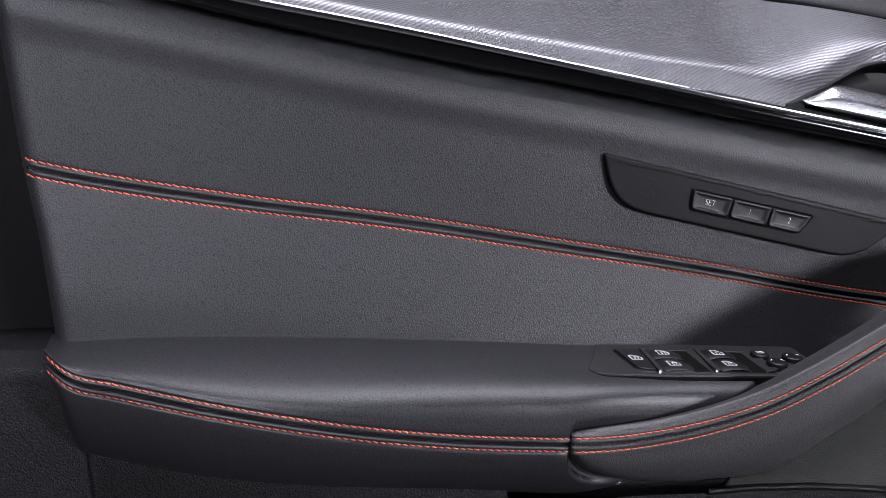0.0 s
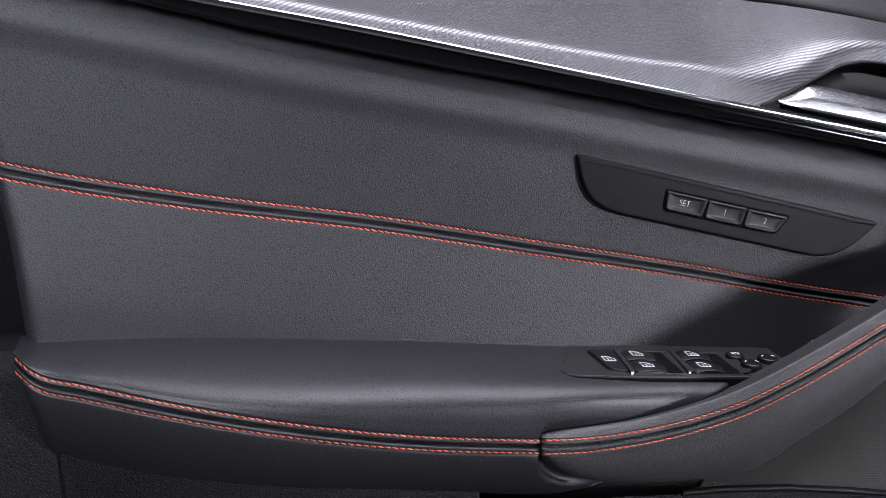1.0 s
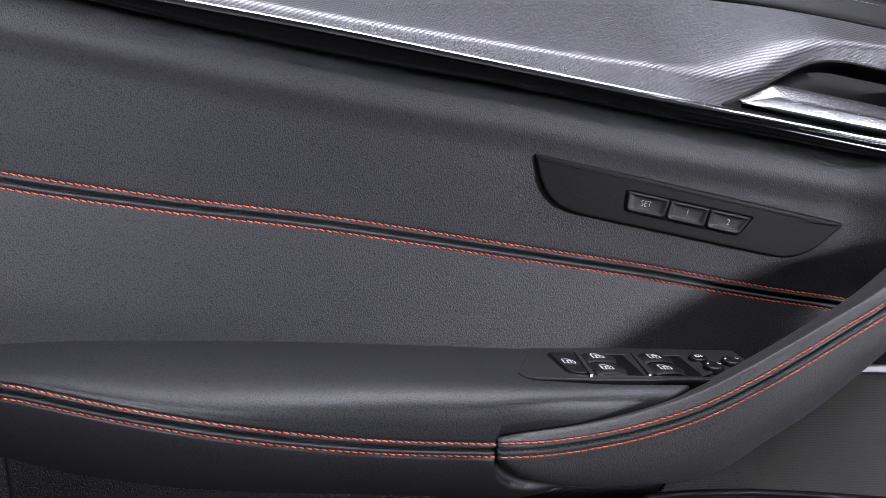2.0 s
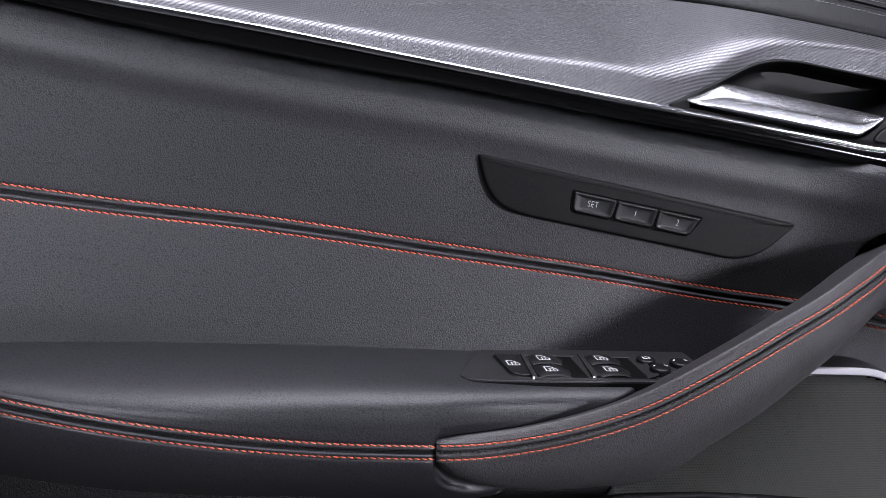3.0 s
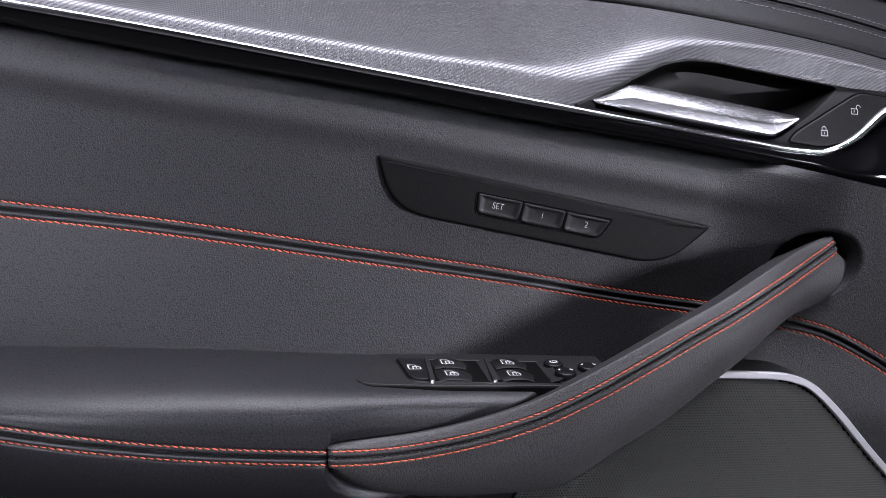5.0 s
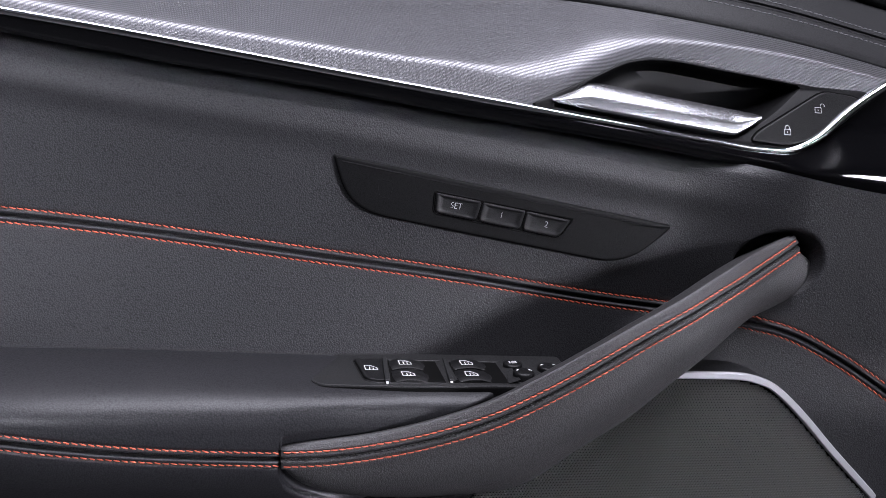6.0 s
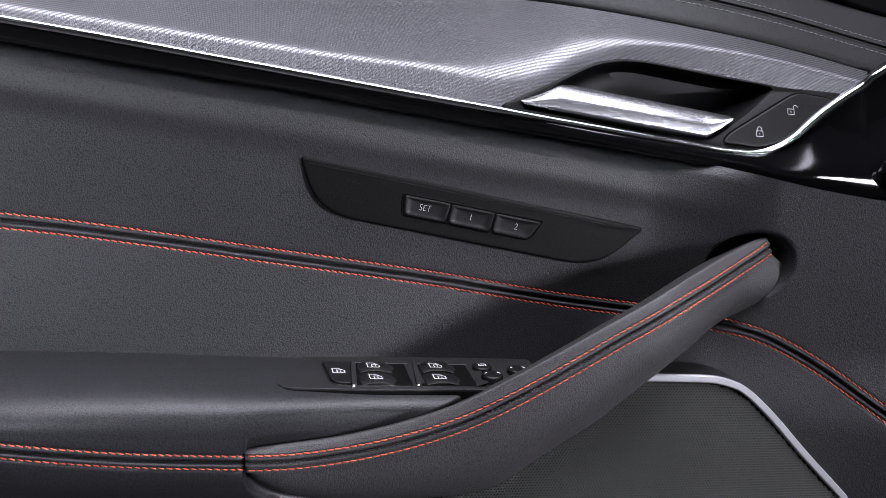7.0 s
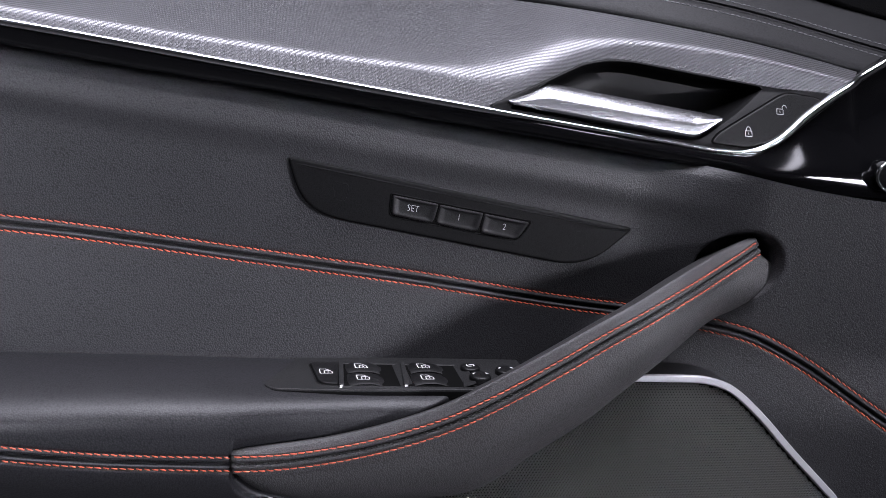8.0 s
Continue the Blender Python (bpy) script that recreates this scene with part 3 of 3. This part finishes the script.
def door_handle():
    ob = thing("release_handle", "satin chrome inner door release lever in a black cup", "door handle")
    cup = [Vector(p) for p in ((0.3140, 0.8262), (0.3369, 0.8408), (0.3597, 0.8522), (0.3758, 0.8557), (0.3921, 0.8559), (0.4790, 0.8470), (0.4600, 0.8313), (0.4340, 0.8148), (0.4200, 0.8143))]
    n = 120
    outer = resampled(rounded(BEZEL, 0.003), n)
    inner = resampled(rounded(cup, [0.002, 0.004, 0.008, 0.008, 0.006, 0.003, 0.006, 0.004, 0.003]), n)
    # let both rings start at their nearest points
    first = min(range(n), key=lambda k: (outer[k] - inner[0]).length)
    outer = outer[first:] + outer[:first]
    mid = sum(inner, Vector((0, 0))) / n
    rings = [[on_plane(p, -0.003) for p in outer], [on_plane(p, 0.0006) for p in outer], [on_plane(p, 0.0012) for p in grown(outer, -0.0006)], [on_plane(p, 0.0012) for p in grown(inner, 0.0004)], [on_plane(p, 0.0006) for p in inner]]
    for s, d in ((0.97, 0.004), (0.92, 0.010), (0.84, 0.0165), (0.70, 0.021), (0.4, 0.023), (0.2, 0.0234), (0.02, 0.0235)):
        rings.append([on_plane(mid + (p - mid) * s, -d) for p in inner])
    part("bezel_cup", sheet([r + r[:1] for r in rings]), PLASTIC, ob, "matt black handle cup")
    # the lever: a bowed blade
    rows = []
    for k in range(41):
        t = k / 40
        x = 0.3140 + 0.1335 * t
        hi = 0.8412 - 0.0122 * max(0.0, (t - 0.18) / 0.82) - 0.0105 * max(0.0, (0.18 - t) / 0.18) ** 1.1
        lo = 0.8282 - 0.0122 * t / 0.86 if t < 0.86 else 0.8160 + 0.0105 * ((t - 0.86) / 0.14) ** 1.2
        lo += 0.0030 * max(0.0, 1 - t / 0.03) ** 2
        lo = min(lo, hi - 0.0012)
        bow = 0.0030 + 0.0015 * math.sin(math.pi * min(1, t * 1.02)) + 0.001 * t
        row = []
        for j in range(15):
            v = j / 14
            bend = -0.0060 * max(0.0, (v - 0.45) / 0.55) ** 1.6 - 0.0010 * (1 - min(1, v / 0.10)) ** 2 - 0.0008 * max(0, (v - 0.9) / 0.1) ** 2
            row.append(on_plane(Vector((x, lo + (hi - lo) * v)), bow + bend + 0.0005 * math.sin(math.pi * v)))
        row += [on_plane(Vector((x, lo + (hi - lo) * v)), bow - 0.0075) for v in (0.92, 0.5, 0.06)]
        rows.append(row)
    part("lever", sheet(rows, True, True), SATIN, ob, "satin chrome lever")
    return ob


door_handle()


def lock_switch():
    ob = thing("lock_switch", "black door lock rocker switch with two white padlock symbols", "switch")
    pts = [Vector(p) for p in ((0.4395, 0.8130), (0.4447, 0.8192), (0.4890, 0.8440), (0.4955, 0.8460), (0.5165, 0.8442), (0.5235, 0.8412), (0.4814, 0.8150), (0.4655, 0.8109))]
    gap = rounded(pts, [0.005, 0.004, 0.004, 0.004, 0.004, 0.005, 0.006, 0.006])
    part("surround", plane_slab(gap, 0.0014, -0.004, 0.0003), VOID, ob)
    part("button", plane_slab(grown(gap, -0.0009), 0.0026, -0.004, 0.0006), SWITCH, ob)
    tilt = Matrix(((1, 0, 0, 0), (0.06, 1, 0.35, 0), (0, 0, 1, 0), (0, 0, 0, 1)))
    for x, z, away in ((0.4672, 0.8209, 0), (0.4897, 0.8349, 1)):
        at = Matrix.Translation((x - 0.0012, belt_plane(x - 0.0012, z) - 0.00272, z)) @ tilt @ Matrix.Diagonal((0.92, 1, 0.92, 1))
        body = [(-0.0024, -0.0028), (0.0024, -0.0028), (0.0024, 0.0006), (-0.0024, 0.0006), (-0.0024, -0.0028)]
        r = 0.0016
        bow = [(r * math.cos(q) + away * 0.0034, 0.0016 + r * math.sin(q) * 1.0) for q in (math.pi * k / 8 for k in range(9))]
        bow = ([(r + away * 0.0034, 0.0008)] if not away else []) + bow + [(-r + away * 0.0034, 0.0006)]
        strokes([body, bow, [(0, -0.0016), (0, -0.0006)]], 0.00034, at, ob, "padlock_symbol")


lock_switch()


# ---- seat memory switch ----
def memory_switch():
    ob = thing("seat_memory_switch", "matt black seat memory switch strip with three buttons", "switch")
    at = Matrix.Translation((0.2950, 0.5032, 0.7652)) @ pose(0, 0, 0, 0, 9.05, 0)
    out = rounded([Vector(p) for p in ((-0.1042, 0.0118), (0.1022, 0.0119), (0.0845, -0.0100), (0.0685, -0.0172), (-0.0785, -0.0168), (-0.0935, -0.0085))], [0.0040, 0.0042, 0.010, 0.010, 0.014, 0.012])
    part("bezel", slab(out, 0.0028, -0.008, 0.0016, at, steps=4, rise=0.8), PLASTIC, ob)
    lip = [[at @ Vector((x, -d, 0.0118 + z)) for d, z in ((0.0008, -0.0004), (0.0018, -0.0010), (0.0030, -0.0028), (0.0031, -0.0031), (0.0027, -0.0034))] for x in span(-0.0985, 0.0965, 60)]
    part("top_lip", sheet(lip), PLASTIC, ob)
    # shallow marks at both ends
    for x, w in ((-0.078, 0.010), (0.066, 0.008)):
        dip = rounded([Vector((x, 0.0035)), Vector((x + w, 0.0035)), Vector((x + w * 0.95, -0.0065)), Vector((x + w * 0.35, -0.0065))], 0.0025)
        part("end_dimple", slab(dip, 0.00283, 0.0, 0.00003, at, 0.0011), PLASTIC, ob)
    frame_pts = rounded([Vector(p) for p in ((-0.0443, 0.0031), (0.0386, 0.0034), (0.0326, -0.0089), (-0.0427, -0.0089))], [0.0012, 0.0012, 0.004, 0.003])
    part("button_frame", slab(frame_pts, 0.0031, 0, 0.0003, at), VOID, ob)
    rim = grown(frame_pts, 0.0004)
    part("button_rim", sheet([[at @ Vector((p.x, -h, p.y)) for p, h in zip(pair, (0.0030, 0.0034, 0.0030))] for pair in zip(grown(frame_pts, 0.0007) + grown(frame_pts, 0.0007)[:1], rim + rim[:1], frame_pts + frame_pts[:1])]), PLASTIC, ob)
    cuts = (-0.0436, -0.0166, 0.0098, 0.0381)
    for i, text in enumerate(("SET", "1", "2")):
        a, b = cuts[i] + (0.0004 if i else 0), cuts[i + 1] - 0.0004
        low_a, low_b = a + (0.0014 if i == 0 else -0.0004), b - (0.0052 if i == 2 else 0.0009)
        key = rounded([Vector((a, 0.0026)), Vector((b, 0.0028)), Vector((low_b, -0.0084)), Vector((low_a, -0.0084))], [0.0014, 0.0014, 0.003, 0.003])
        button = part("button", slab(key, 0.0040, 0.0, 0.0007, at, 0.0007), SWITCH, ob)
        letters(text, 0.0052, at @ Matrix.Translation(((a + b) / 2 - 0.0005, -0.00345, -0.0026)) @ pose(0, 0, 0, 0, -1.5, 0) @ Matrix.Diagonal((0.86, 1, 1, 1)), button)


memory_switch()


# ---- window switches on the armrest ----
def top_at(x, y, lift=0.0):
    return Vector((x, y, 0.6797 - 0.05 * (0.506 - y) + lift))


def top_slab(pts, lift, back, bevel, slope=0.0):
    """A plate of outline (x, y) lying on the armrest's top. slope: how much it rises to the front of the car."""
    bm, pts = bmesh.new(), turned(pts)
    rings = [[top_at(p.x, p.y, back) for p in pts]]
    mid = sum((p.x for p in pts)) / len(pts)
    for k in range(4):
        q = k / 3 * math.pi / 2
        rings.append([top_at(p.x, p.y, lift + slope * (p.x - mid) - bevel * (1 - math.sin(q))) for p in grown(pts, -bevel * (1 - math.cos(q)))])
    rings.append([top_at(p.x, p.y, lift + slope * (p.x - mid)) for p in grown(pts, -bevel - 0.0003)])
    made = [[bm.verts.new(p) for p in ring] for ring in rings]
    for a, b in zip(made, made[1:]):
        for i in range(len(a)):
            k = (i + 1) % len(a)
            bm.faces.new((a[i], a[k], b[k], b[i]))
    capped(bm, made)
    return bm


def window_symbol(x, y, lift, parent):
    """A car window in outline, half shaded, printed on a key."""
    at = Matrix(((1, 0, 0, x), (0, 0, 1, y), (0, 0, 0.05, top_at(x, y, lift).z), (0, 0, 0, 1)))
    s = 0.0030
    frame_line = [(-s, s * 1.0), (s * 0.15, s * 1.0), (s * 1.15, -s * 0.1), (s * 1.15, -s), (-s, -s), (-s, s * 1.0)]
    strokes([frame_line, [(-s * 0.2, -s), (-s * 0.2, s * 0.25)], [(-s * 0.2, s * 0.25), (s * 0.55, s * 0.25)], [(s * 0.45, -s * 0.6), (s * 0.45, -s * 0.2)]], 0.00050, at, parent, "window_symbol")


def window_switches():
    ob = thing("window_switch_panel", "black plastic window switch panel set into the armrest top", "switch panel")
    plate = rounded([Vector(p) for p in ((0.2052, 0.5035), (0.1838, 0.4625), (0.1900, 0.4570), (0.2300, 0.4545), (0.3320, 0.4540), (0.3320, 0.4990))], [0.001, 0.004, 0.004, 0.01, 0.002, 0.002])
    part("plate_gap", top_slab(grown(plate, 0.0006), 0.0001, -0.004, 0.0002), VOID, ob)
    part("plate", top_slab(plate, 0.0011, -0.004, 0.0005), PLATE, ob)
    well = rounded([Vector(p) for p in ((0.2100, 0.4918), (0.2125, 0.4625), (0.2180, 0.4590), (0.2900, 0.4560), (0.2960, 0.4880))], [0.003, 0.004, 0.003, 0.002, 0.002])
    part("well", top_slab(well, 0.0014, 0, 0.0002), VOID, ob)
    rim = grown(well, 0.0006)
    part("well_rim", sheet([[top_at(p.x, p.y, h) for p, h in zip(tri, (0.0010, 0.0018, 0.0012))] for tri in zip(rim + rim[:1], grown(well, 0.0001) + grown(well, 0.0001)[:1], grown(well, -0.0004) + grown(well, -0.0004)[:1])]), PLATE, ob)
    # rear lock-out key
    key = rounded([Vector(p) for p in ((0.2106, 0.4910), (0.2130, 0.4632), (0.2180, 0.4602), (0.2232, 0.4600), (0.2262, 0.4902))], [0.002, 0.003, 0.003, 0.001, 0.001])
    k = part("lockout_button", top_slab(key, 0.0026, 0, 0.0005), SWITCH, ob)
    window_symbol(0.2177, 0.4765, 0.00275, k)
    # dividing bars with a small bright end
    for x in (0.2265, 0.2610):
        bar = rounded([Vector((x - 0.0005, 0.4900)), Vector((x + 0.0022, 0.4900)), Vector((x - 0.0008, 0.4575)), Vector((x - 0.0036, 0.4575))], 0.0006)
        d = part("divider", top_slab(bar, 0.0034, 0, 0.0003), PLATE, ob)
        part("bar_end", top_slab(rounded([Vector((x - 0.0030, 0.4578)), Vector((x - 0.0016, 0.4578)), Vector((x - 0.0018, 0.4572)), Vector((x - 0.0031, 0.4572))], 0.0002), 0.0026, 0, 0.0002), PRINT, d)
    # rocker keys: raised at the rear, falling towards a finger scoop
    for x0 in (0.2290, 0.2640):
        for y0, y1 in ((0.4905, 0.4765), (0.4750, 0.4590)):
            shift = (y0 - 0.4905) * 0.06
            rows = []
            for i in range(15):
                t = i / 14
                x = x0 + shift + 0.0200 * t
                h = 0.0010 + 0.0016 * math.sin(min(1, t / 0.38) * math.pi / 2) ** 0.8 - 0.0014 * ease((t - 0.58) / 0.42)
                row = [top_at(x, y, hh) for y, hh in ((y0, 0.0), (y0, h - 0.0006), (y0 - 0.0006, h), ((y0 + y1) / 2, h + 0.0003), (y1 + 0.0006, h), (y1, h - 0.0006), (y1, 0.0))]
                rows.append(row)
            key = part("window_button", sheet(rows, True, True), SWITCH, ob)
            window_symbol(x0 + shift + 0.0085, (y0 + y1) / 2, 0.0031, key)
            line = [top_at(x0 + shift + 0.0200 * i / 14, y1, 0.0009 + 0.0016 * math.sin(min(1, i / 14 / 0.38) * math.pi / 2) ** 0.8 - 0.0014 * ease((i / 14 - 0.58) / 0.42)) for i in range(15)]
            part("key_edge", tube(line, 0.00022, 6), PLATE, key)
        # finger scoop
        rows = [[top_at(x0 + 0.0190 + 0.0140 * t, y, 0.0004 + 0.0030 * t * t) for y in span(0.4890, 0.4575, 6)] for t in span(0, 1, 8)]
        part("finger_scoop", sheet(rows), PLATE, ob)


window_switches()


def mirror_adjuster():
    ob = thing("mirror_adjuster", "black mirror adjuster knob and keys on the armrest switch panel", "switch")
    for x, y, r, h in ((0.2990, 0.4800, 0.0055, 0.0035), (0.3010, 0.4650, 0.0060, 0.0045), (0.3190, 0.4770, 0.0060, 0.0030)):
        rows = []
        for rr, hh in ((1.0, 0.0), (1.0, 0.7), (0.93, 0.92), (0.78, 1.0), (0.5, 1.02), (0.05, 1.02)):
            rows.append([top_at(x + r * rr * math.cos(q), y + r * rr * math.sin(q), 0.001 + h * hh) for q in (2 * math.pi * k / 28 for k in range(28))])
        key = part("knob", sheet([q + q[:1] for q in rows]), SWITCH, ob)
        at = Matrix(((1, 0, 0, x), (0, 0, 1, y), (0, 0, 0.05, top_at(x, y, 0.0012 + h * 1.02).z), (0, 0, 0, 1)))
        if r < 0.0058:
            strokes([[(-0.002, 0.001), (-0.002, -0.0012), (0.0004, -0.0012)], [(0.0018, -0.001), (0.0018, 0.0012), (-0.0004, 0.0012)]], 0.0007, at, key, "mirror_symbol")
        elif h < 0.005:
            strokes([[(-0.0042, 0), (-0.0032, 0.001)], [(0.0030, 0.0012), (0.0040, 0)]], 0.0007, at, key, "arrow_symbol")
        else:
            part("pointer", tube([top_at(x + 0.0005, y - 0.0035, 0.0012 + h), top_at(x + 0.0012, y + 0.0045, 0.0012 + h)], 0.0010, 8), SWITCH, key)


mirror_adjuster()


# ---- pull handle ----
def grip_frame(x):
    p = Vector((x, grip_y(x), grip_z(x)))
    h = 0.002
    t = (Vector((x + h, grip_y(x + h), grip_z(x + h))) - Vector((x - h, grip_y(x - h), grip_z(x - h)))).normalized()
    n = Vector((0, -1, 0))
    n = (n - t * n.dot(t)).normalized()
    b = n.cross(t) * -1
    if b.z < 0:
        b = -b
    return p, t, n, b


def smooth_ring(pts, per):
    out, k = [], len(pts)
    for i in range(k):
        a, b, c, d = (Vector(pts[(i + j) % k]) for j in (-1, 0, 1, 2))
        for s in range(per):
            t = s / per
            out.append(0.5 * (2 * b + (c - a) * t + (2 * a - 5 * b + 4 * c - d) * t * t + (3 * b - a - 3 * c + d) * t ** 3))
    return out


def pull_handle():
    ob = thing("pull_handle", "black leather door pull handle with orange-red double stitching", "pull handle")
    rows = []
    ends = [(0.002, 0.995), (0.004, 0.98), (0.006, 0.955), (0.009, 0.93), (0.014, 0.91), (0.024, 0.90)]
    for x, (push, shrink) in [(x, (0.0, 1.0)) for x in [0.1693, 0.1696, 0.1702, 0.1712, 0.1730] + span(0.175, 0.4675, 110)] + [(0.4675, e) for e in ends]:
        p, t, n, b = grip_frame(x)
        u, d = grip_up(x), grip_dn(x)
        cap = math.sqrt(max(0.0, 1 - max(0.0, (0.1740 - x) / 0.0050) ** 2))
        sink = 0.0022 * (1 - cap)
        ring = []
        for k in range(-14, 15):
            q = -k * 0.00034
            ring.append((q, groove(q) * 0.8 + 2.2 * q * q))
        low = [(-0.22 * d, 0.0006), (-0.40 * d, 0.0014), (-0.58 * d, 0.0035), (-0.75 * d, 0.0075), (-0.90 * d, 0.0135), (-1.0 * d, 0.0215), (-0.97 * d, 0.028), (-0.75 * d, 0.033), (-0.3 * d, 0.033), (-0.1 * u, 0.029), (0.2 * u, 0.022), (0.62 * u, 0.0130), (1.0 * u, 0.0046), (0.93 * u, 0.0025)]
        pts = smooth_ring([(-0.0056, 0.0003)] + low + [(min(0.0053, 0.86 * u), 0.0010 + 0.0012 * (u < 0.006))], 3)
        cut = pts[:-3]
        full = ring + [tuple(q) for q in cut]
        mid = -0.45 * d
        # the end bulges below the seam
        swell = 0.016 * ease((x - 0.435) / 0.033)
        inwards = Vector((0.35, 0.90, 0.15)) * push
        rows.append([p + inwards + Vector((0.95, 0.15, -0.10)) * swell * math.sin(math.pi * min(1.0, max(0.0, (-q[0] - 0.0055) / (d - 0.0055)))) + b * (mid + (q[0] * (0.92 + 0.08 * cap) - mid) * shrink) - n * (0.014 + (q[1] + sink - 0.014) * shrink) for q in full])
    part("grip", sheet(rows, True, True), LEATHER_FINE, ob)

    def out(p):
        return grip_frame(p.x)[2]

    for side, mat, pitch, length, note in ((0.0037, THREAD, 0.0039, 0.0036, "orange-red thread"), (-0.0040, THREAD, 0.0039, 0.0036, "orange-red thread"), (0.0, BLACK_THREAD, 0.0032, 0.0020, "black thread in the middle seam")):
        def path(t):
            x = 0.1705 + (0.4682 - 0.1705) * t
            p, _, n, b = grip_frame(x)
            return p + b * side - n * (2.2 * side * side + 0.0001 - (0.0006 if side == 0 else 0))
        part("stitching", stitches(path, out, pitch, length, 0.00037 if side else 0.00034, 0.12 if side else 0.5), mat, ob, note)



pull_handle()


# ---- loudspeaker ----
def speaker():
    ob = thing("speaker", "black perforated door loudspeaker grille with satin silver frame", "speaker")
    line = [Vector(p) for p in ((0.372, 0.6870), (0.3919, 0.6868), (0.4264, 0.6862), (0.4370, 0.6840), (0.4495, 0.6795), (0.4703, 0.6622), (0.4921, 0.6408), (0.5279, 0.6085), (0.5573, 0.5805))]
    top = rounded(line + [Vector((0.55, 0.57)), Vector((0.30, 0.57))], 0.012, 6)
    y = 0.4525
    top = [p for p in top if p.y > 0.579 and p.x > 0.371]
    rows = []
    for i, p in enumerate(top):
        t = (top[min(i + 1, len(top) - 1)] - top[max(i - 1, 0)]).normalized()
        n = Vector((t.y, -t.x))
        if n.y > 0 or n.x > 0:
            n = -n
        rows.append([Vector((q.x, yy, q.y)) for q, yy in ((p, y + 0.0022), (p, y + 0.0006), (p + n * 0.0005, y), (p + n * 0.0036, y + 0.0001), (p + n * 0.0043, y + 0.0010), (p + n * 0.0044, 0.468))])
    # added filler from leather to frame, coloured dark like the shade beside it
    part("frame_filler", sheet([[Vector((p.x, yy, p.y)) for yy in (0.476, y + 0.004, y + 0.0022)] for p in top]), LEDGE, ob, "added dark filler behind the frame")
    part("silver_frame", sheet(rows), SILVER, ob, "satin silver frame strip")
    area = [Vector((0.272, 0.6105))] + [Vector((0.318, 0.668))] + [p + Vector((-0.0024, -0.0036)) for p in top] + [Vector((0.540, 0.577)), Vector((0.480, 0.590)), Vector((0.42, 0.6030)), Vector((0.36, 0.6085))]
    inner = [p + Vector((-0.0009, -0.0011)) for p in area]
    # perforated sheet: a ring of metal round every hole
    pitch, bm = 0.00185, bmesh.new()
    rowh = pitch * math.sqrt(3) / 2
    for j in range(int((0.690 - 0.575) / rowh)):
        z = 0.575 + j * rowh
        for i in range(int((0.545 - 0.27) / pitch)):
            x = 0.27 + (i + 0.5 * (j % 2)) * pitch
            if not inside(Vector((x, z)), inner):
                continue
            ring = [[bm.verts.new((x + rr * math.sin(q), y + d, z + rr * math.cos(q))) for q in (k * math.pi / 3 for k in range(6))] for rr, d in ((pitch / math.sqrt(3), 0.0021), (pitch * 0.44, 0.0016), (pitch * 0.42, 0.0032))]
            for a, b in zip(ring, ring[1:]):
                for k in range(6):
                    bm.faces.new((a[k], a[(k + 1) % 6], b[(k + 1) % 6], b[k]))
    tagged(part("grille", bm, MESH, ob, "perforated black metal grille", False), kind="stuff")
    bm = bmesh.new()
    bm.faces.new([bm.verts.new((p.x, y + 0.0046, p.y)) for p in area])
    part("backing", bm, VOID, ob)
    # black lower lip
    pts = [Vector((x, y + 0.0015, z)) for x, z in ((0.262, 0.6085), (0.29, 0.6100), (0.33, 0.6095), (0.37, 0.6065), (0.42, 0.6015), (0.48, 0.5885), (0.55, 0.574))]
    part("lower_lip", tube(pts, 0.0022, 10), PLASTIC, ob)


speaker()
